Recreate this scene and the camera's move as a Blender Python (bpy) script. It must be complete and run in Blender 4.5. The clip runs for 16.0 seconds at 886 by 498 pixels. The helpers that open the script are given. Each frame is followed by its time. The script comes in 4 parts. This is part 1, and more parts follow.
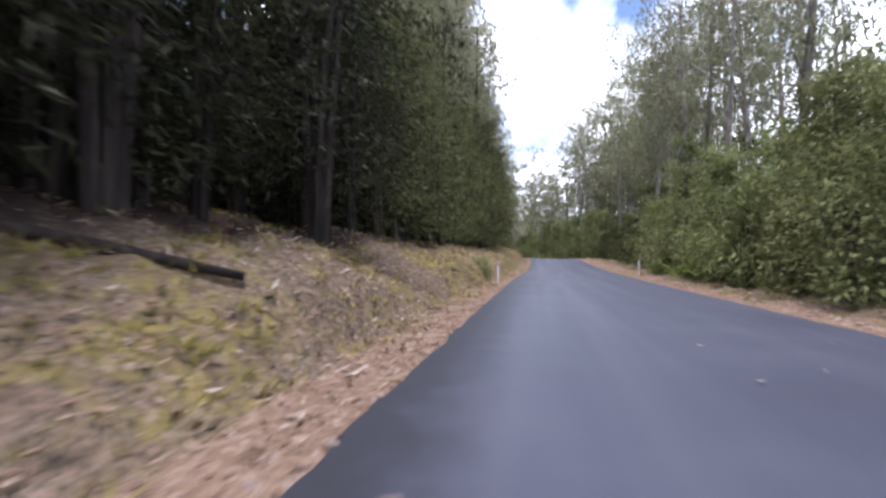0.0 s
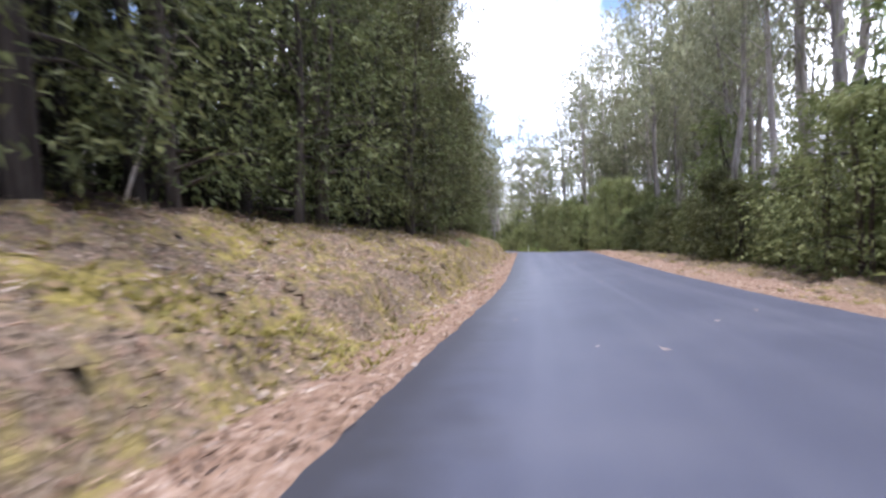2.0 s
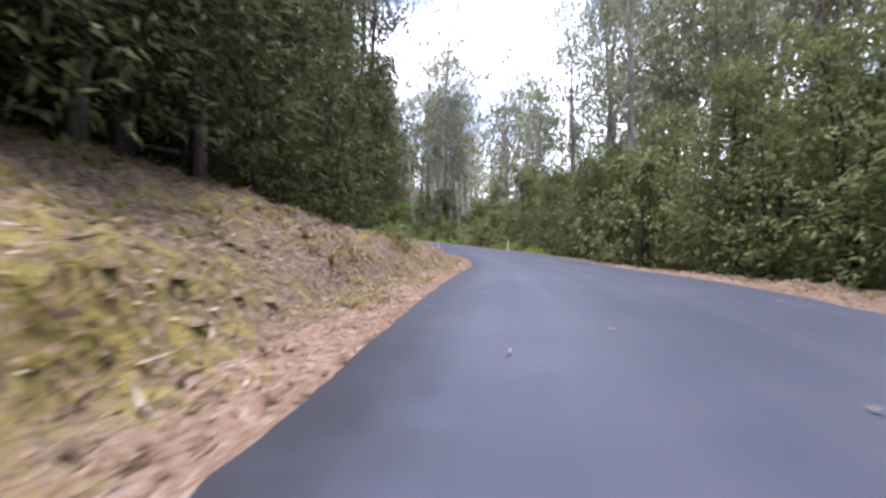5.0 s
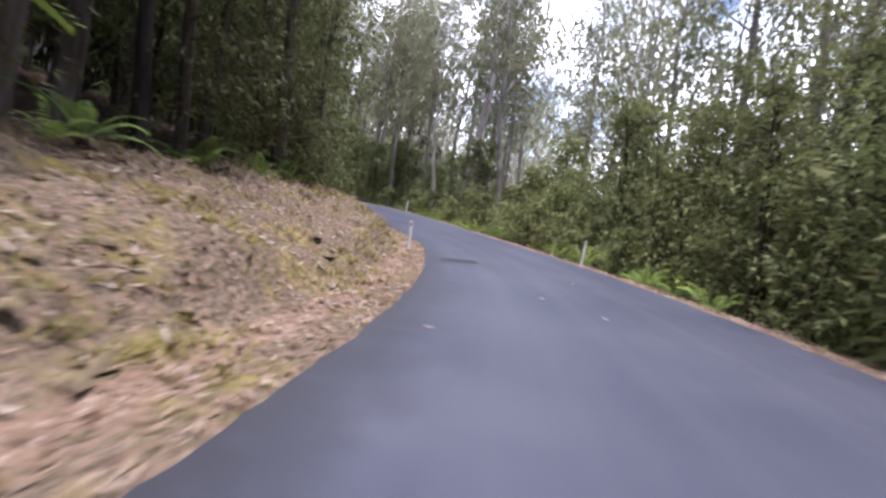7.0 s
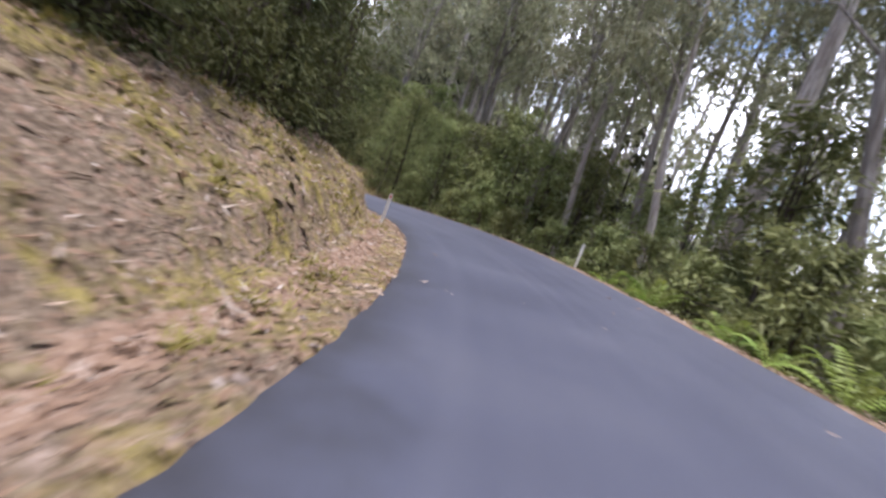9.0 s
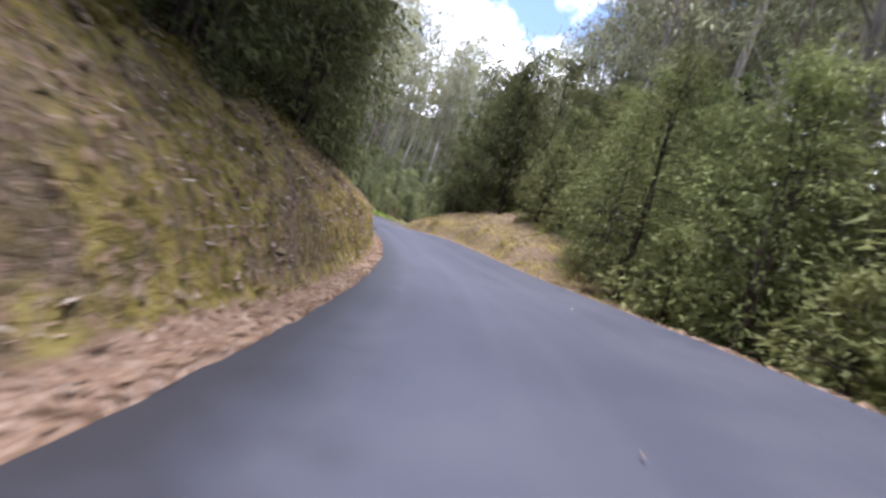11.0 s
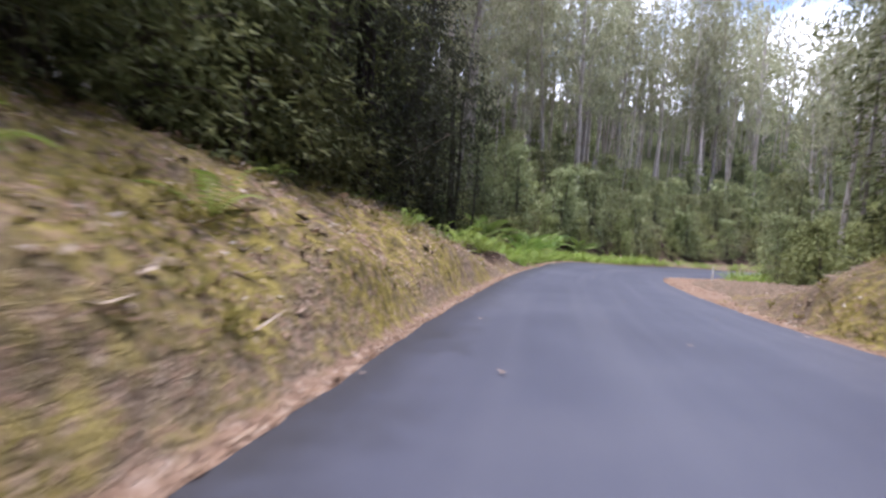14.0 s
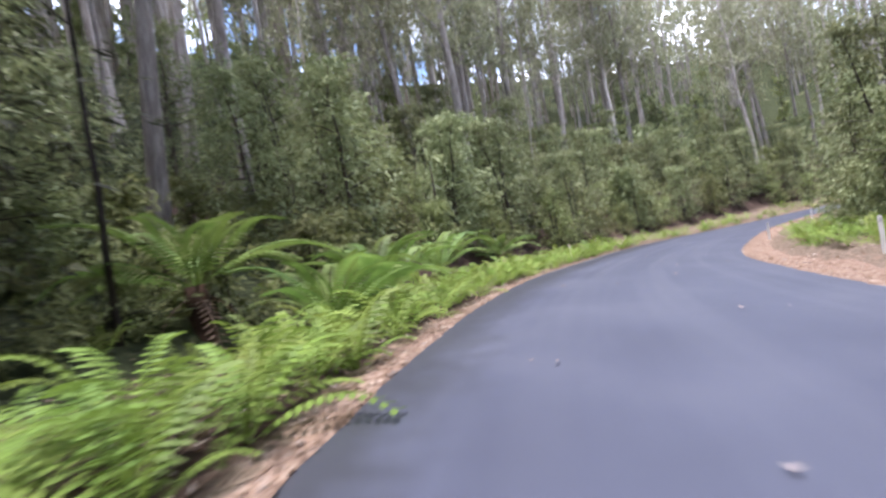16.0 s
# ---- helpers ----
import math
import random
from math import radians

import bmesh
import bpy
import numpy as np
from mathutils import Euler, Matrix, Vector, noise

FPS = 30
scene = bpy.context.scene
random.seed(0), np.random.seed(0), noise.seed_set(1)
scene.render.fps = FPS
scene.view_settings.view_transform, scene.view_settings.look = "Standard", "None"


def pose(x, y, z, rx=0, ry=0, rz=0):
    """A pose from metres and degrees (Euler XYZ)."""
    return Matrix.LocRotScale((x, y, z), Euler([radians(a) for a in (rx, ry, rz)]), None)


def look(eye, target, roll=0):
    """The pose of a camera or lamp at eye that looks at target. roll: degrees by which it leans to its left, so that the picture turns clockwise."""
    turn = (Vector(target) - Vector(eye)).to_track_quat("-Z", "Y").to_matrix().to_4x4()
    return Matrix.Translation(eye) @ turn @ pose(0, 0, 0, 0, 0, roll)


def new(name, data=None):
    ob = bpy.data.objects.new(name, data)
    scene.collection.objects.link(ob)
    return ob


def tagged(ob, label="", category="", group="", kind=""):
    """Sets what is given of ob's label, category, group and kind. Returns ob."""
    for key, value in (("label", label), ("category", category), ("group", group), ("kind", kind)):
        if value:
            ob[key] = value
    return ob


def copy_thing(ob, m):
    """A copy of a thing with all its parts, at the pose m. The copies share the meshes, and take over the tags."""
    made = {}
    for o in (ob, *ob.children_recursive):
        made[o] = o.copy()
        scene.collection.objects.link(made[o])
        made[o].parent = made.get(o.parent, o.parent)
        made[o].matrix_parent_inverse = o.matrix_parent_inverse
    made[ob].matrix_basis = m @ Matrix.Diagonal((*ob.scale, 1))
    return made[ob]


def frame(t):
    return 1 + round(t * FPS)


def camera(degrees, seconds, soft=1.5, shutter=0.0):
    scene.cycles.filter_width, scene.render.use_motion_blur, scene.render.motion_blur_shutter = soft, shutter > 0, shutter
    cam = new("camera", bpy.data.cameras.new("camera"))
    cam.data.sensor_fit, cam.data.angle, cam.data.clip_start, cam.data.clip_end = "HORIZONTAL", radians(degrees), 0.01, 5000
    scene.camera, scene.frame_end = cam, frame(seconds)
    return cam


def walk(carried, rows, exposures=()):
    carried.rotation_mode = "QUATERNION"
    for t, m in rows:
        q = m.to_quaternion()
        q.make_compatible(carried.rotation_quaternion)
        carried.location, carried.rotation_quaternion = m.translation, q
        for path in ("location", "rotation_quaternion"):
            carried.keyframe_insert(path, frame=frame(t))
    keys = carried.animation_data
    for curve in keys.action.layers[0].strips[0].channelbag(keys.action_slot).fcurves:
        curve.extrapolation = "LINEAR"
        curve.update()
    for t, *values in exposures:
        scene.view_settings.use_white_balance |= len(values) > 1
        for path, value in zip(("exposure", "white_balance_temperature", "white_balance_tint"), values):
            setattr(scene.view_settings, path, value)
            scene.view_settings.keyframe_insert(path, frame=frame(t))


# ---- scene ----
cam = camera(79.0, 16.0, soft=2.7, shutter=0.22)
EXPOSURES = [(0.0, 0.45, 5850, 20), (1.0, 0.75, 5750, 19), (2.0, 0.95, 5750, 20), (3.5, 0.95, 5700, 19), (6.0, 1.0, 5850, 23), (7.5, 0.88, 5900, 22), (8.7, 0.85, 5950, 21), (10.0, 1.12, 5900, 19), (12.5, 1.12, 6000, 22), (14.0, 0.98, 5850, 22), (15.0, 0.78, 5650, 19), (15.6, 0.8, 5600, 18), (16.0, 1.3, 5800, 21)]
PATH = [
    (0.0, 0.000, 0.000, 1.200, 90.86, -0.00, 0.00),
    (0.5, 1.248, 7.437, 1.200, 90.66, 0.20, -0.20),
    (1.0, 2.548, 14.874, 1.200, 90.46, 0.91, -0.39),
    (1.5, 3.744, 21.686, 1.200, 90.46, 1.11, -0.78),
    (2.0, 5.044, 28.552, 1.200, 90.26, 1.12, -1.08),
    (2.5, 6.240, 35.312, 1.200, 89.96, 1.13, -1.78),
    (3.0, 7.644, 41.969, 1.200, 90.06, 0.23, -2.20),
    (3.5, 8.944, 48.417, 1.200, 90.26, -0.26, -2.70),
    (6.0, 14.857, 82.729, 2.199, 87.57, -3.19, -2.15),
    (6.5, 15.905, 90.004, 1.927, 87.09, -6.60, -0.00),
    (7.0, 16.708, 97.297, 1.828, 86.56, -9.75, 3.45),
    (7.5, 16.955, 104.255, 1.724, 86.11, -12.35, 8.00),
    (8.0, 16.649, 111.001, 1.730, 86.27, -13.53, 13.10),
    (8.5, 15.917, 117.646, 1.727, 87.13, -15.28, 18.70),
    (9.0, 14.394, 124.088, 1.766, 86.96, -19.56, 25.30),
    (9.5, 12.019, 130.457, 2.021, 87.59, -19.21, 32.50),
    (10.0, 9.072, 136.068, 2.228, 87.71, -21.36, 38.80),
    (10.85, 2.084, 145.306, 2.228, 87.94, -19.88, 49.07),
    (11.65, -5.924, 152.715, 2.228, 88.17, -18.49, 59.57),
    (12.5, -15.488, 159.267, 2.228, 88.40, -17.01, 69.02),
    (13.0, -21.929, 162.835, 2.312, 88.43, -12.44, 73.82),
    (13.5, -28.334, 165.974, 2.380, 88.08, -8.51, 76.64),
    (14.0, -34.857, 168.842, 2.348, 88.35, -4.60, 77.77),
    (14.5, -41.304, 171.622, 2.301, 88.84, -0.78, 77.80),
    (15.0, -47.637, 174.405, 2.273, 89.61, 4.22, 76.48),
    (15.5, -53.635, 177.433, 2.320, 90.33, 8.38, 73.38),
    (16.0, -59.454, 180.725, 2.256, 90.51, 9.10, 68.67),
]
walk(cam, [(t, pose(*p)) for t, *p in PATH], exposures=EXPOSURES)

# ---- world and sun: a bright, half-clouded sky ----
world = bpy.data.worlds.new("world")
scene.world = world
world.use_nodes = True
wn, wl = world.node_tree.nodes, world.node_tree.links
wn.clear()
sky = wn.new("ShaderNodeTexSky")
sky.sky_type, sky.sun_disc = "NISHITA", False
sky.sun_elevation, sky.sun_rotation = radians(85), radians(150)
bg, wout = wn.new("ShaderNodeBackground"), wn.new("ShaderNodeOutputWorld")
wco, wns, wmap = wn.new("ShaderNodeTexCoord"), wn.new("ShaderNodeTexNoise"), wn.new("ShaderNodeMapRange")
wns.inputs["Scale"].default_value, wns.inputs["Detail"].default_value = 4.2, 7
wmap.inputs["From Min"].default_value, wmap.inputs["From Max"].default_value = 0.39, 0.56
wmix = wn.new("ShaderNodeMix")
wmix.data_type = "RGBA"
wmix.inputs["B"].default_value = (17, 17.4, 18.2, 1)          # sunlit cloud
wl.new(wco.outputs["Generated"], wns.inputs["Vector"])
# thicker cloud towards the horizon, blue breaks higher up
wsep, wthin, wsum = wn.new("ShaderNodeSeparateXYZ"), wn.new("ShaderNodeMath"), wn.new("ShaderNodeMath")
wthin.operation, wsum.operation = "MULTIPLY_ADD", "ADD"
wthin.inputs[1].default_value, wthin.inputs[2].default_value = -0.3, 0.08
wl.new(wco.outputs["Generated"], wsep.inputs[0])
wl.new(wsep.outputs["Z"], wthin.inputs[0])
wl.new(wthin.outputs[0], wsum.inputs[0])
wl.new(wns.outputs["Fac"], wsum.inputs[1])
wl.new(wsum.outputs[0], wmap.inputs["Value"])
wl.new(wmap.outputs["Result"], wmix.inputs["Factor"])
wl.new(sky.outputs["Color"], wmix.inputs["A"])
wl.new(wmix.outputs["Result"], bg.inputs["Color"])
wl.new(bg.outputs["Background"], wout.inputs["Surface"])
bg.inputs["Strength"].default_value = 0.15

sun = new("sun", bpy.data.lights.new("sun", "SUN"))
sun.data.energy, sun.data.angle, sun.data.color = 3.6, radians(11), (1, 0.95, 0.88)
sun.matrix_world = look((4.4, -7.6, 100), (0, 0, 0))


# ---- materials ----
def material(name, rough=0.8, spec=0.3):
    m = bpy.data.materials.new(name)
    m.use_nodes = True
    b = m.node_tree.nodes["Principled BSDF"]
    b.inputs["Roughness"].default_value = rough
    b.inputs["Specular IOR Level"].default_value = spec
    return m, m.node_tree.nodes, m.node_tree.links, b


def noise_node(nodes, links, co, scale, detail=4, rough=0.6):
    n = nodes.new("ShaderNodeTexNoise")
    n.inputs["Scale"].default_value, n.inputs["Detail"].default_value, n.inputs["Roughness"].default_value = scale, detail, rough
    links.new(co, n.inputs["Vector"])
    return n.outputs["Fac"]


def ramp(nodes, links, fac, stops):
    r = nodes.new("ShaderNodeValToRGB")
    els = r.color_ramp.elements
    while len(els) < len(stops):
        els.new(0.5)
    for e, (p, c) in zip(els, stops):
        e.position, e.color = p, (*c, 1)
    links.new(fac, r.inputs["Fac"])
    return r.outputs["Color"]


def mix(nodes, links, fac, a, b, blend="MIX"):
    m = nodes.new("ShaderNodeMix")
    m.data_type, m.blend_type = "RGBA", blend
    for sock, v in (("Factor", fac), ("A", a), ("B", b)):
        if isinstance(v, (tuple, float, int)):
            m.inputs[sock].default_value = (*v, 1) if isinstance(v, tuple) else v
        else:
            links.new(v, m.inputs[sock])
    return m.outputs["Result"]


def math_node(nodes, links, op, a, b):
    m = nodes.new("ShaderNodeMath")
    m.operation = op
    for i, v in enumerate((a, b)):
        if isinstance(v, (int, float)):
            m.inputs[i].default_value = v
        else:
            links.new(v, m.inputs[i])
    return m.outputs[0]


def bump(nodes, links, b, height, strength, distance):
    n = nodes.new("ShaderNodeBump")
    n.inputs["Strength"].default_value, n.inputs["Distance"].default_value = strength, distance
    links.new(height, n.inputs["Height"])
    links.new(n.outputs["Normal"], b.inputs["Normal"])


def coords(nodes):
    return nodes.new("ShaderNodeNewGeometry").outputs["Position"]


def asphalt_material(name, low, mid, high):
    m, n, l, b = material(name, 0.62, 0.45)
    co = coords(n)
    big = noise_node(n, l, co, 0.35, 3)
    fine = noise_node(n, l, co, 90, 3, 0.8)
    col = ramp(n, l, big, ((0.3, low), (0.5, mid), (0.72, high)))
    col = mix(n, l, 0.45, col, ramp(n, l, fine, ((0.3, (0.35, 0.35, 0.36)), (0.7, (0.75, 0.75, 0.76)))), "OVERLAY")
    uvn = n.new("ShaderNodeUVMap").outputs["UV"]
    sep = n.new("ShaderNodeSeparateXYZ")
    l.new(uvn, sep.inputs[0])
    # smoother, paler wheel tracks along the lane
    st = n.new("ShaderNodeCombineXYZ")
    l.new(sep.outputs["X"], st.inputs["X"])
    l.new(math_node(n, l, "MULTIPLY", sep.outputs["Y"], 0.03), st.inputs["Y"])
    tracks = noise_node(n, l, st.outputs[0], 1.1, 2)
    col = mix(n, l, math_node(n, l, "MULTIPLY", ramp(n, l, tracks, ((0.46, (0, 0, 0)), (0.72, (1, 1, 1)))), 0.6), col, tuple(v * 1.12 for v in high))
    # dirt and damp along the inner margin
    edge = math_node(n, l, "ADD", sep.outputs["X"], math_node(n, l, "MULTIPLY", math_node(n, l, "SUBTRACT", noise_node(n, l, co, 1.6, 5), 0.5), 1.6))
    col = mix(n, l, math_node(n, l, "MULTIPLY", ramp(n, l, math_node(n, l, "MULTIPLY", edge, -0.25), ((0.54, (0, 0, 0)), (0.74, (1, 1, 1)))), 0.8), col, (0.026, 0.026, 0.03))
    l.new(col, b.inputs["Base Color"])
    l.new(ramp(n, l, tracks, ((0.4, (0.52,) * 3), (0.7, (0.47,) * 3))), b.inputs["Roughness"])
    bump(n, l, b, fine, 0.35, 0.006)
    return m


ASPHALT = asphalt_material("asphalt", (0.047, 0.05, 0.07), (0.057, 0.061, 0.084), (0.076, 0.079, 0.1))
TAR = asphalt_material("fresh_asphalt", (0.012, 0.013, 0.017), (0.016, 0.018, 0.023), (0.02, 0.022, 0.027))


SEAL = asphalt_material("edge_seal_tar", (0.024, 0.026, 0.034), (0.03, 0.032, 0.042), (0.038, 0.04, 0.05))


def ground_material():
    """Leaf litter on the shoulders, moss and dry grass on the banks, dark mould under the trees (attribute zone: 0, 1,
    2); high on the early left bank the mould is also painted shade.
    """
    m, n, l, b = material("forest_ground", 0.95, 0.12)
    co = coords(n)
    zone = n.new("ShaderNodeAttribute")
    zone.attribute_name = "zone"
    mossy = n.new("ShaderNodeAttribute")
    mossy.attribute_name = "moss"
    n1, n2, n3 = noise_node(n, l, co, 0.55, 4), noise_node(n, l, co, 3.4, 5, 0.7), noise_node(n, l, co, 17, 4, 0.7)
    vor = n.new("ShaderNodeTexVoronoi")
    vor.inputs["Scale"].default_value = 16
    l.new(co, vor.inputs["Vector"])
    bits = n.new("ShaderNodeSeparateColor")
    l.new(vor.outputs["Color"], bits.inputs[0])
    litter = ramp(n, l, bits.outputs[0], ((0.0, (0.1, 0.066, 0.048)), (0.35, (0.26, 0.17, 0.12)), (0.7, (0.41, 0.29, 0.215)), (1.0, (0.6, 0.49, 0.41))))
    litter = mix(n, l, ramp(n, l, n3, ((0.35, (0, 0, 0)), (0.6, (1, 1, 1)))), litter, (0.325, 0.217, 0.148))
    # the darkest stop paints bare soil and shade into the bump's hollows
    moss = ramp(n, l, n2, ((0.33, (0.035, 0.028, 0.012)), (0.42, (0.15, 0.125, 0.032)), (0.53, (0.27, 0.22, 0.06)), (0.68, (0.41, 0.335, 0.115))))
    dry = ramp(n, l, n3, ((0.3, (0.055, 0.04, 0.03)), (0.5, (0.195, 0.145, 0.1)), (0.72, (0.41, 0.33, 0.245))))
    cover = ramp(n, l, math_node(n, l, "ADD", math_node(n, l, "MULTIPLY", n1, 0.6), math_node(n, l, "ADD", math_node(n, l, "MULTIPLY", n2, 0.4), math_node(n, l, "MULTIPLY", math_node(n, l, "SUBTRACT", mossy.outputs["Fac"], 0.5), 0.3))), ((0.46, (0, 0, 0)), (0.6, (1, 1, 1))))
    bank = mix(n, l, cover, dry, moss)
    bank = mix(n, l, math_node(n, l, "MULTIPLY", ramp(n, l, bits.outputs[1], ((0.72, (0, 0, 0)), (0.8, (1, 1, 1)))), 0.7), bank, litter)
    mould = ramp(n, l, n2, ((0.3, (0.035, 0.024, 0.018)), (0.6, (0.09, 0.06, 0.045)), (0.8, (0.15, 0.105, 0.08))))
    zz = math_node(n, l, "ADD", zone.outputs["Fac"], math_node(n, l, "MULTIPLY", math_node(n, l, "SUBTRACT", n2, 0.5), 1.1))
    c1 = mix(n, l, ramp(n, l, zz, ((0.35, (0, 0, 0)), (0.6, (1, 1, 1)))), litter, bank)
    zb = math_node(n, l, "SUBTRACT", zz, 1.0)
    col = mix(n, l, ramp(n, l, zb, ((0.35, (0, 0, 0)), (0.75, (1, 1, 1)))), c1, mould)
    scrub = ramp(n, l, n2, ((0.3, (0.02, 0.024, 0.012)), (0.5, (0.055, 0.064, 0.028)), (0.7, (0.11, 0.12, 0.055))))
    col = mix(n, l, ramp(n, l, math_node(n, l, "SUBTRACT", zz, 2.0), ((0.35, (0, 0, 0)), (0.75, (1, 1, 1)))), col, scrub)
    l.new(col, b.inputs["Base Color"])
    h = math_node(n, l, "ADD", math_node(n, l, "MULTIPLY", n2, 1.0), math_node(n, l, "ADD", math_node(n, l, "MULTIPLY", n3, 0.5), math_node(n, l, "MULTIPLY", bits.outputs[2], 0.25)))
    bump(n, l, b, h, 1.0, 0.16)
    return m


GROUND = ground_material()


def leaf_material(name, a, b_, c, gloss=0.35, clump_scale=0.9):
    m, n, l, b = material(name, 0.6, gloss)
    info, geo = n.new("ShaderNodeObjectInfo"), n.new("ShaderNodeNewGeometry")
    # clump noise paints lit and shaded boughs into the leaf colour
    clump = ramp(n, l, noise_node(n, l, geo.outputs["Position"], clump_scale, 3, 0.55), ((0.36, (0, 0, 0)), (0.64, (1, 1, 1))))
    tone = math_node(n, l, "ADD", math_node(n, l, "MULTIPLY", geo.outputs["Random Per Island"], 0.32), math_node(n, l, "MULTIPLY", clump, 0.68))
    col = ramp(n, l, tone, ((0.0, tuple(v * 0.7 for v in a)), (0.5, b_), (1.0, c)))
    hsv = n.new("ShaderNodeHueSaturation")
    l.new(col, hsv.inputs["Color"])
    l.new(math_node(n, l, "ADD", math_node(n, l, "MULTIPLY", info.outputs["Random"], 0.5), 0.75), hsv.inputs["Value"])
    l.new(math_node(n, l, "ADD", math_node(n, l, "MULTIPLY", info.outputs["Random"], 0.03), 0.485), hsv.inputs["Hue"])
    l.new(hsv.outputs["Color"], b.inputs["Base Color"])
    tr = n.new("ShaderNodeBsdfTranslucent")
    l.new(hsv.outputs["Color"], tr.inputs["Color"])
    mx = n.new("ShaderNodeMixShader")
    mx.inputs["Fac"].default_value = 0.32
    l.new(b.outputs[0], mx.inputs[1])
    l.new(tr.outputs[0], mx.inputs[2])
    l.new(mx.outputs[0], n["Material Output"].inputs["Surface"])
    return m


LEAF_DARK = leaf_material("understory_leaves", (0.066, 0.077, 0.03), (0.12, 0.132, 0.05), (0.195, 0.2, 0.083), 0.15)
# understory leaves with the deep forest shade put into their colour
LEAF_SHADED = leaf_material("shaded_understory_leaves", (0.02, 0.022, 0.012), (0.036, 0.039, 0.02), (0.072, 0.076, 0.035), 0.12)
LEAF_BUSH = leaf_material("bush_leaves", (0.135, 0.157, 0.06), (0.215, 0.24, 0.092), (0.32, 0.335, 0.145), 0.15)
# lighter copy of the bush leaves, with sunlight put into the colour
LEAF_EDGE = leaf_material("brightened_leaves", (0.15, 0.175, 0.08), (0.23, 0.255, 0.12), (0.36, 0.375, 0.19), 0.2)
LEAF_GUM = leaf_material("gum_leaves", (0.225, 0.228, 0.13), (0.31, 0.31, 0.18), (0.43, 0.42, 0.265), 0.2)
LEAF_FERN = leaf_material("fern_leaves", (0.125, 0.19, 0.032), (0.2, 0.285, 0.048), (0.32, 0.38, 0.09), 0.3)
LEAF_TREEFERN = leaf_material("tree_fern_leaves", (0.075, 0.125, 0.028), (0.145, 0.225, 0.045), (0.26, 0.34, 0.085), 0.35)
LEAF_DEAD = leaf_material("dead_leaves", (0.12, 0.072, 0.047), (0.31, 0.202, 0.137), (0.56, 0.44, 0.34), 0.25, 2.5)
LEAF_PALE = leaf_material("pale_dead_leaves", (0.3, 0.22, 0.17), (0.45, 0.37, 0.31), (0.62, 0.55, 0.49), 0.25)
LEAF_GRASS = leaf_material("bank_grass", (0.11, 0.095, 0.03), (0.21, 0.18, 0.05), (0.36, 0.29, 0.11), 0.15)


def bark_material(name, a, b_, c, stretch=0.15):
    m, n, l, b = material(name, 0.85, 0.2)
    tc = n.new("ShaderNodeTexCoord").outputs["Object"]
    mp = n.new("ShaderNodeMapping")
    mp.inputs["Scale"].default_value = (1, 1, stretch)
    l.new(tc, mp.inputs["Vector"])
    streak = noise_node(n, l, mp.outputs[0], 5, 5, 0.65)
    info = n.new("ShaderNodeObjectInfo")
    col = ramp(n, l, streak, ((0.3, a), (0.5, b_), (0.7, c)))
    hsv = n.new("ShaderNodeHueSaturation")
    l.new(col, hsv.inputs["Color"])
    l.new(math_node(n, l, "ADD", math_node(n, l, "MULTIPLY", info.outputs["Random"], 0.7), 0.6), hsv.inputs["Value"])
    l.new(hsv.outputs["Color"], b.inputs["Base Color"])
    bump(n, l, b, streak, 0.6, 0.05)
    return m


BARK_GUM = bark_material("gum_bark", (0.19, 0.152, 0.13), (0.37, 0.32, 0.28), (0.58, 0.53, 0.48))
BARK_BROWN = bark_material("brown_bark", (0.06, 0.045, 0.036), (0.125, 0.098, 0.08), (0.22, 0.185, 0.16))
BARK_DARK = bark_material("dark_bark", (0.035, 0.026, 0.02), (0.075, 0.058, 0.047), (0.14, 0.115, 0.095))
# bark colour lowered to paint in the shade on the left trunks
BARK_SHADE = bark_material("shade_darkened_bark", (0.012, 0.01, 0.008), (0.03, 0.024, 0.02), (0.065, 0.054, 0.045))
WOOD_ROTTEN = bark_material("rotten_wood", (0.012, 0.01, 0.008), (0.03, 0.023, 0.018), (0.08, 0.06, 0.045))
WOOD_DEAD = bark_material("weathered_wood", (0.09, 0.065, 0.05), (0.24, 0.19, 0.15), (0.48, 0.42, 0.35))
FIBRE = bark_material("fern_trunk_fibre", (0.02, 0.012, 0.008), (0.06, 0.035, 0.022), (0.13, 0.075, 0.045), 0.5)


SOIL = bark_material("turf_soil", (0.08, 0.055, 0.036), (0.19, 0.145, 0.085), (0.31, 0.25, 0.15), 1.0)
STONE = bark_material("gravel", (0.16, 0.12, 0.1), (0.3, 0.24, 0.2), (0.5, 0.43, 0.38), 1.0)


def paint_material(name, colour, rough=0.45, dirt=0.35):
    m, n, l, b = material(name, rough, 0.4)
    tc = n.new("ShaderNodeTexCoord").outputs["Object"]
    d = noise_node(n, l, tc, 7, 5, 0.7)
    col = mix(n, l, math_node(n, l, "MULTIPLY", ramp(n, l, d, ((0.5, (0, 0, 0)), (0.75, (1, 1, 1)))), dirt), colour, (0.25, 0.21, 0.15))
    l.new(col, b.inputs["Base Color"])
    return m


WHITE = paint_material("white_post_paint", (0.82, 0.81, 0.76))
RED = paint_material("red_reflector", (0.55, 0.02, 0.03), 0.2, 0.1)
GREY = paint_material("clear_reflector", (0.5, 0.5, 0.5), 0.15, 0.1)

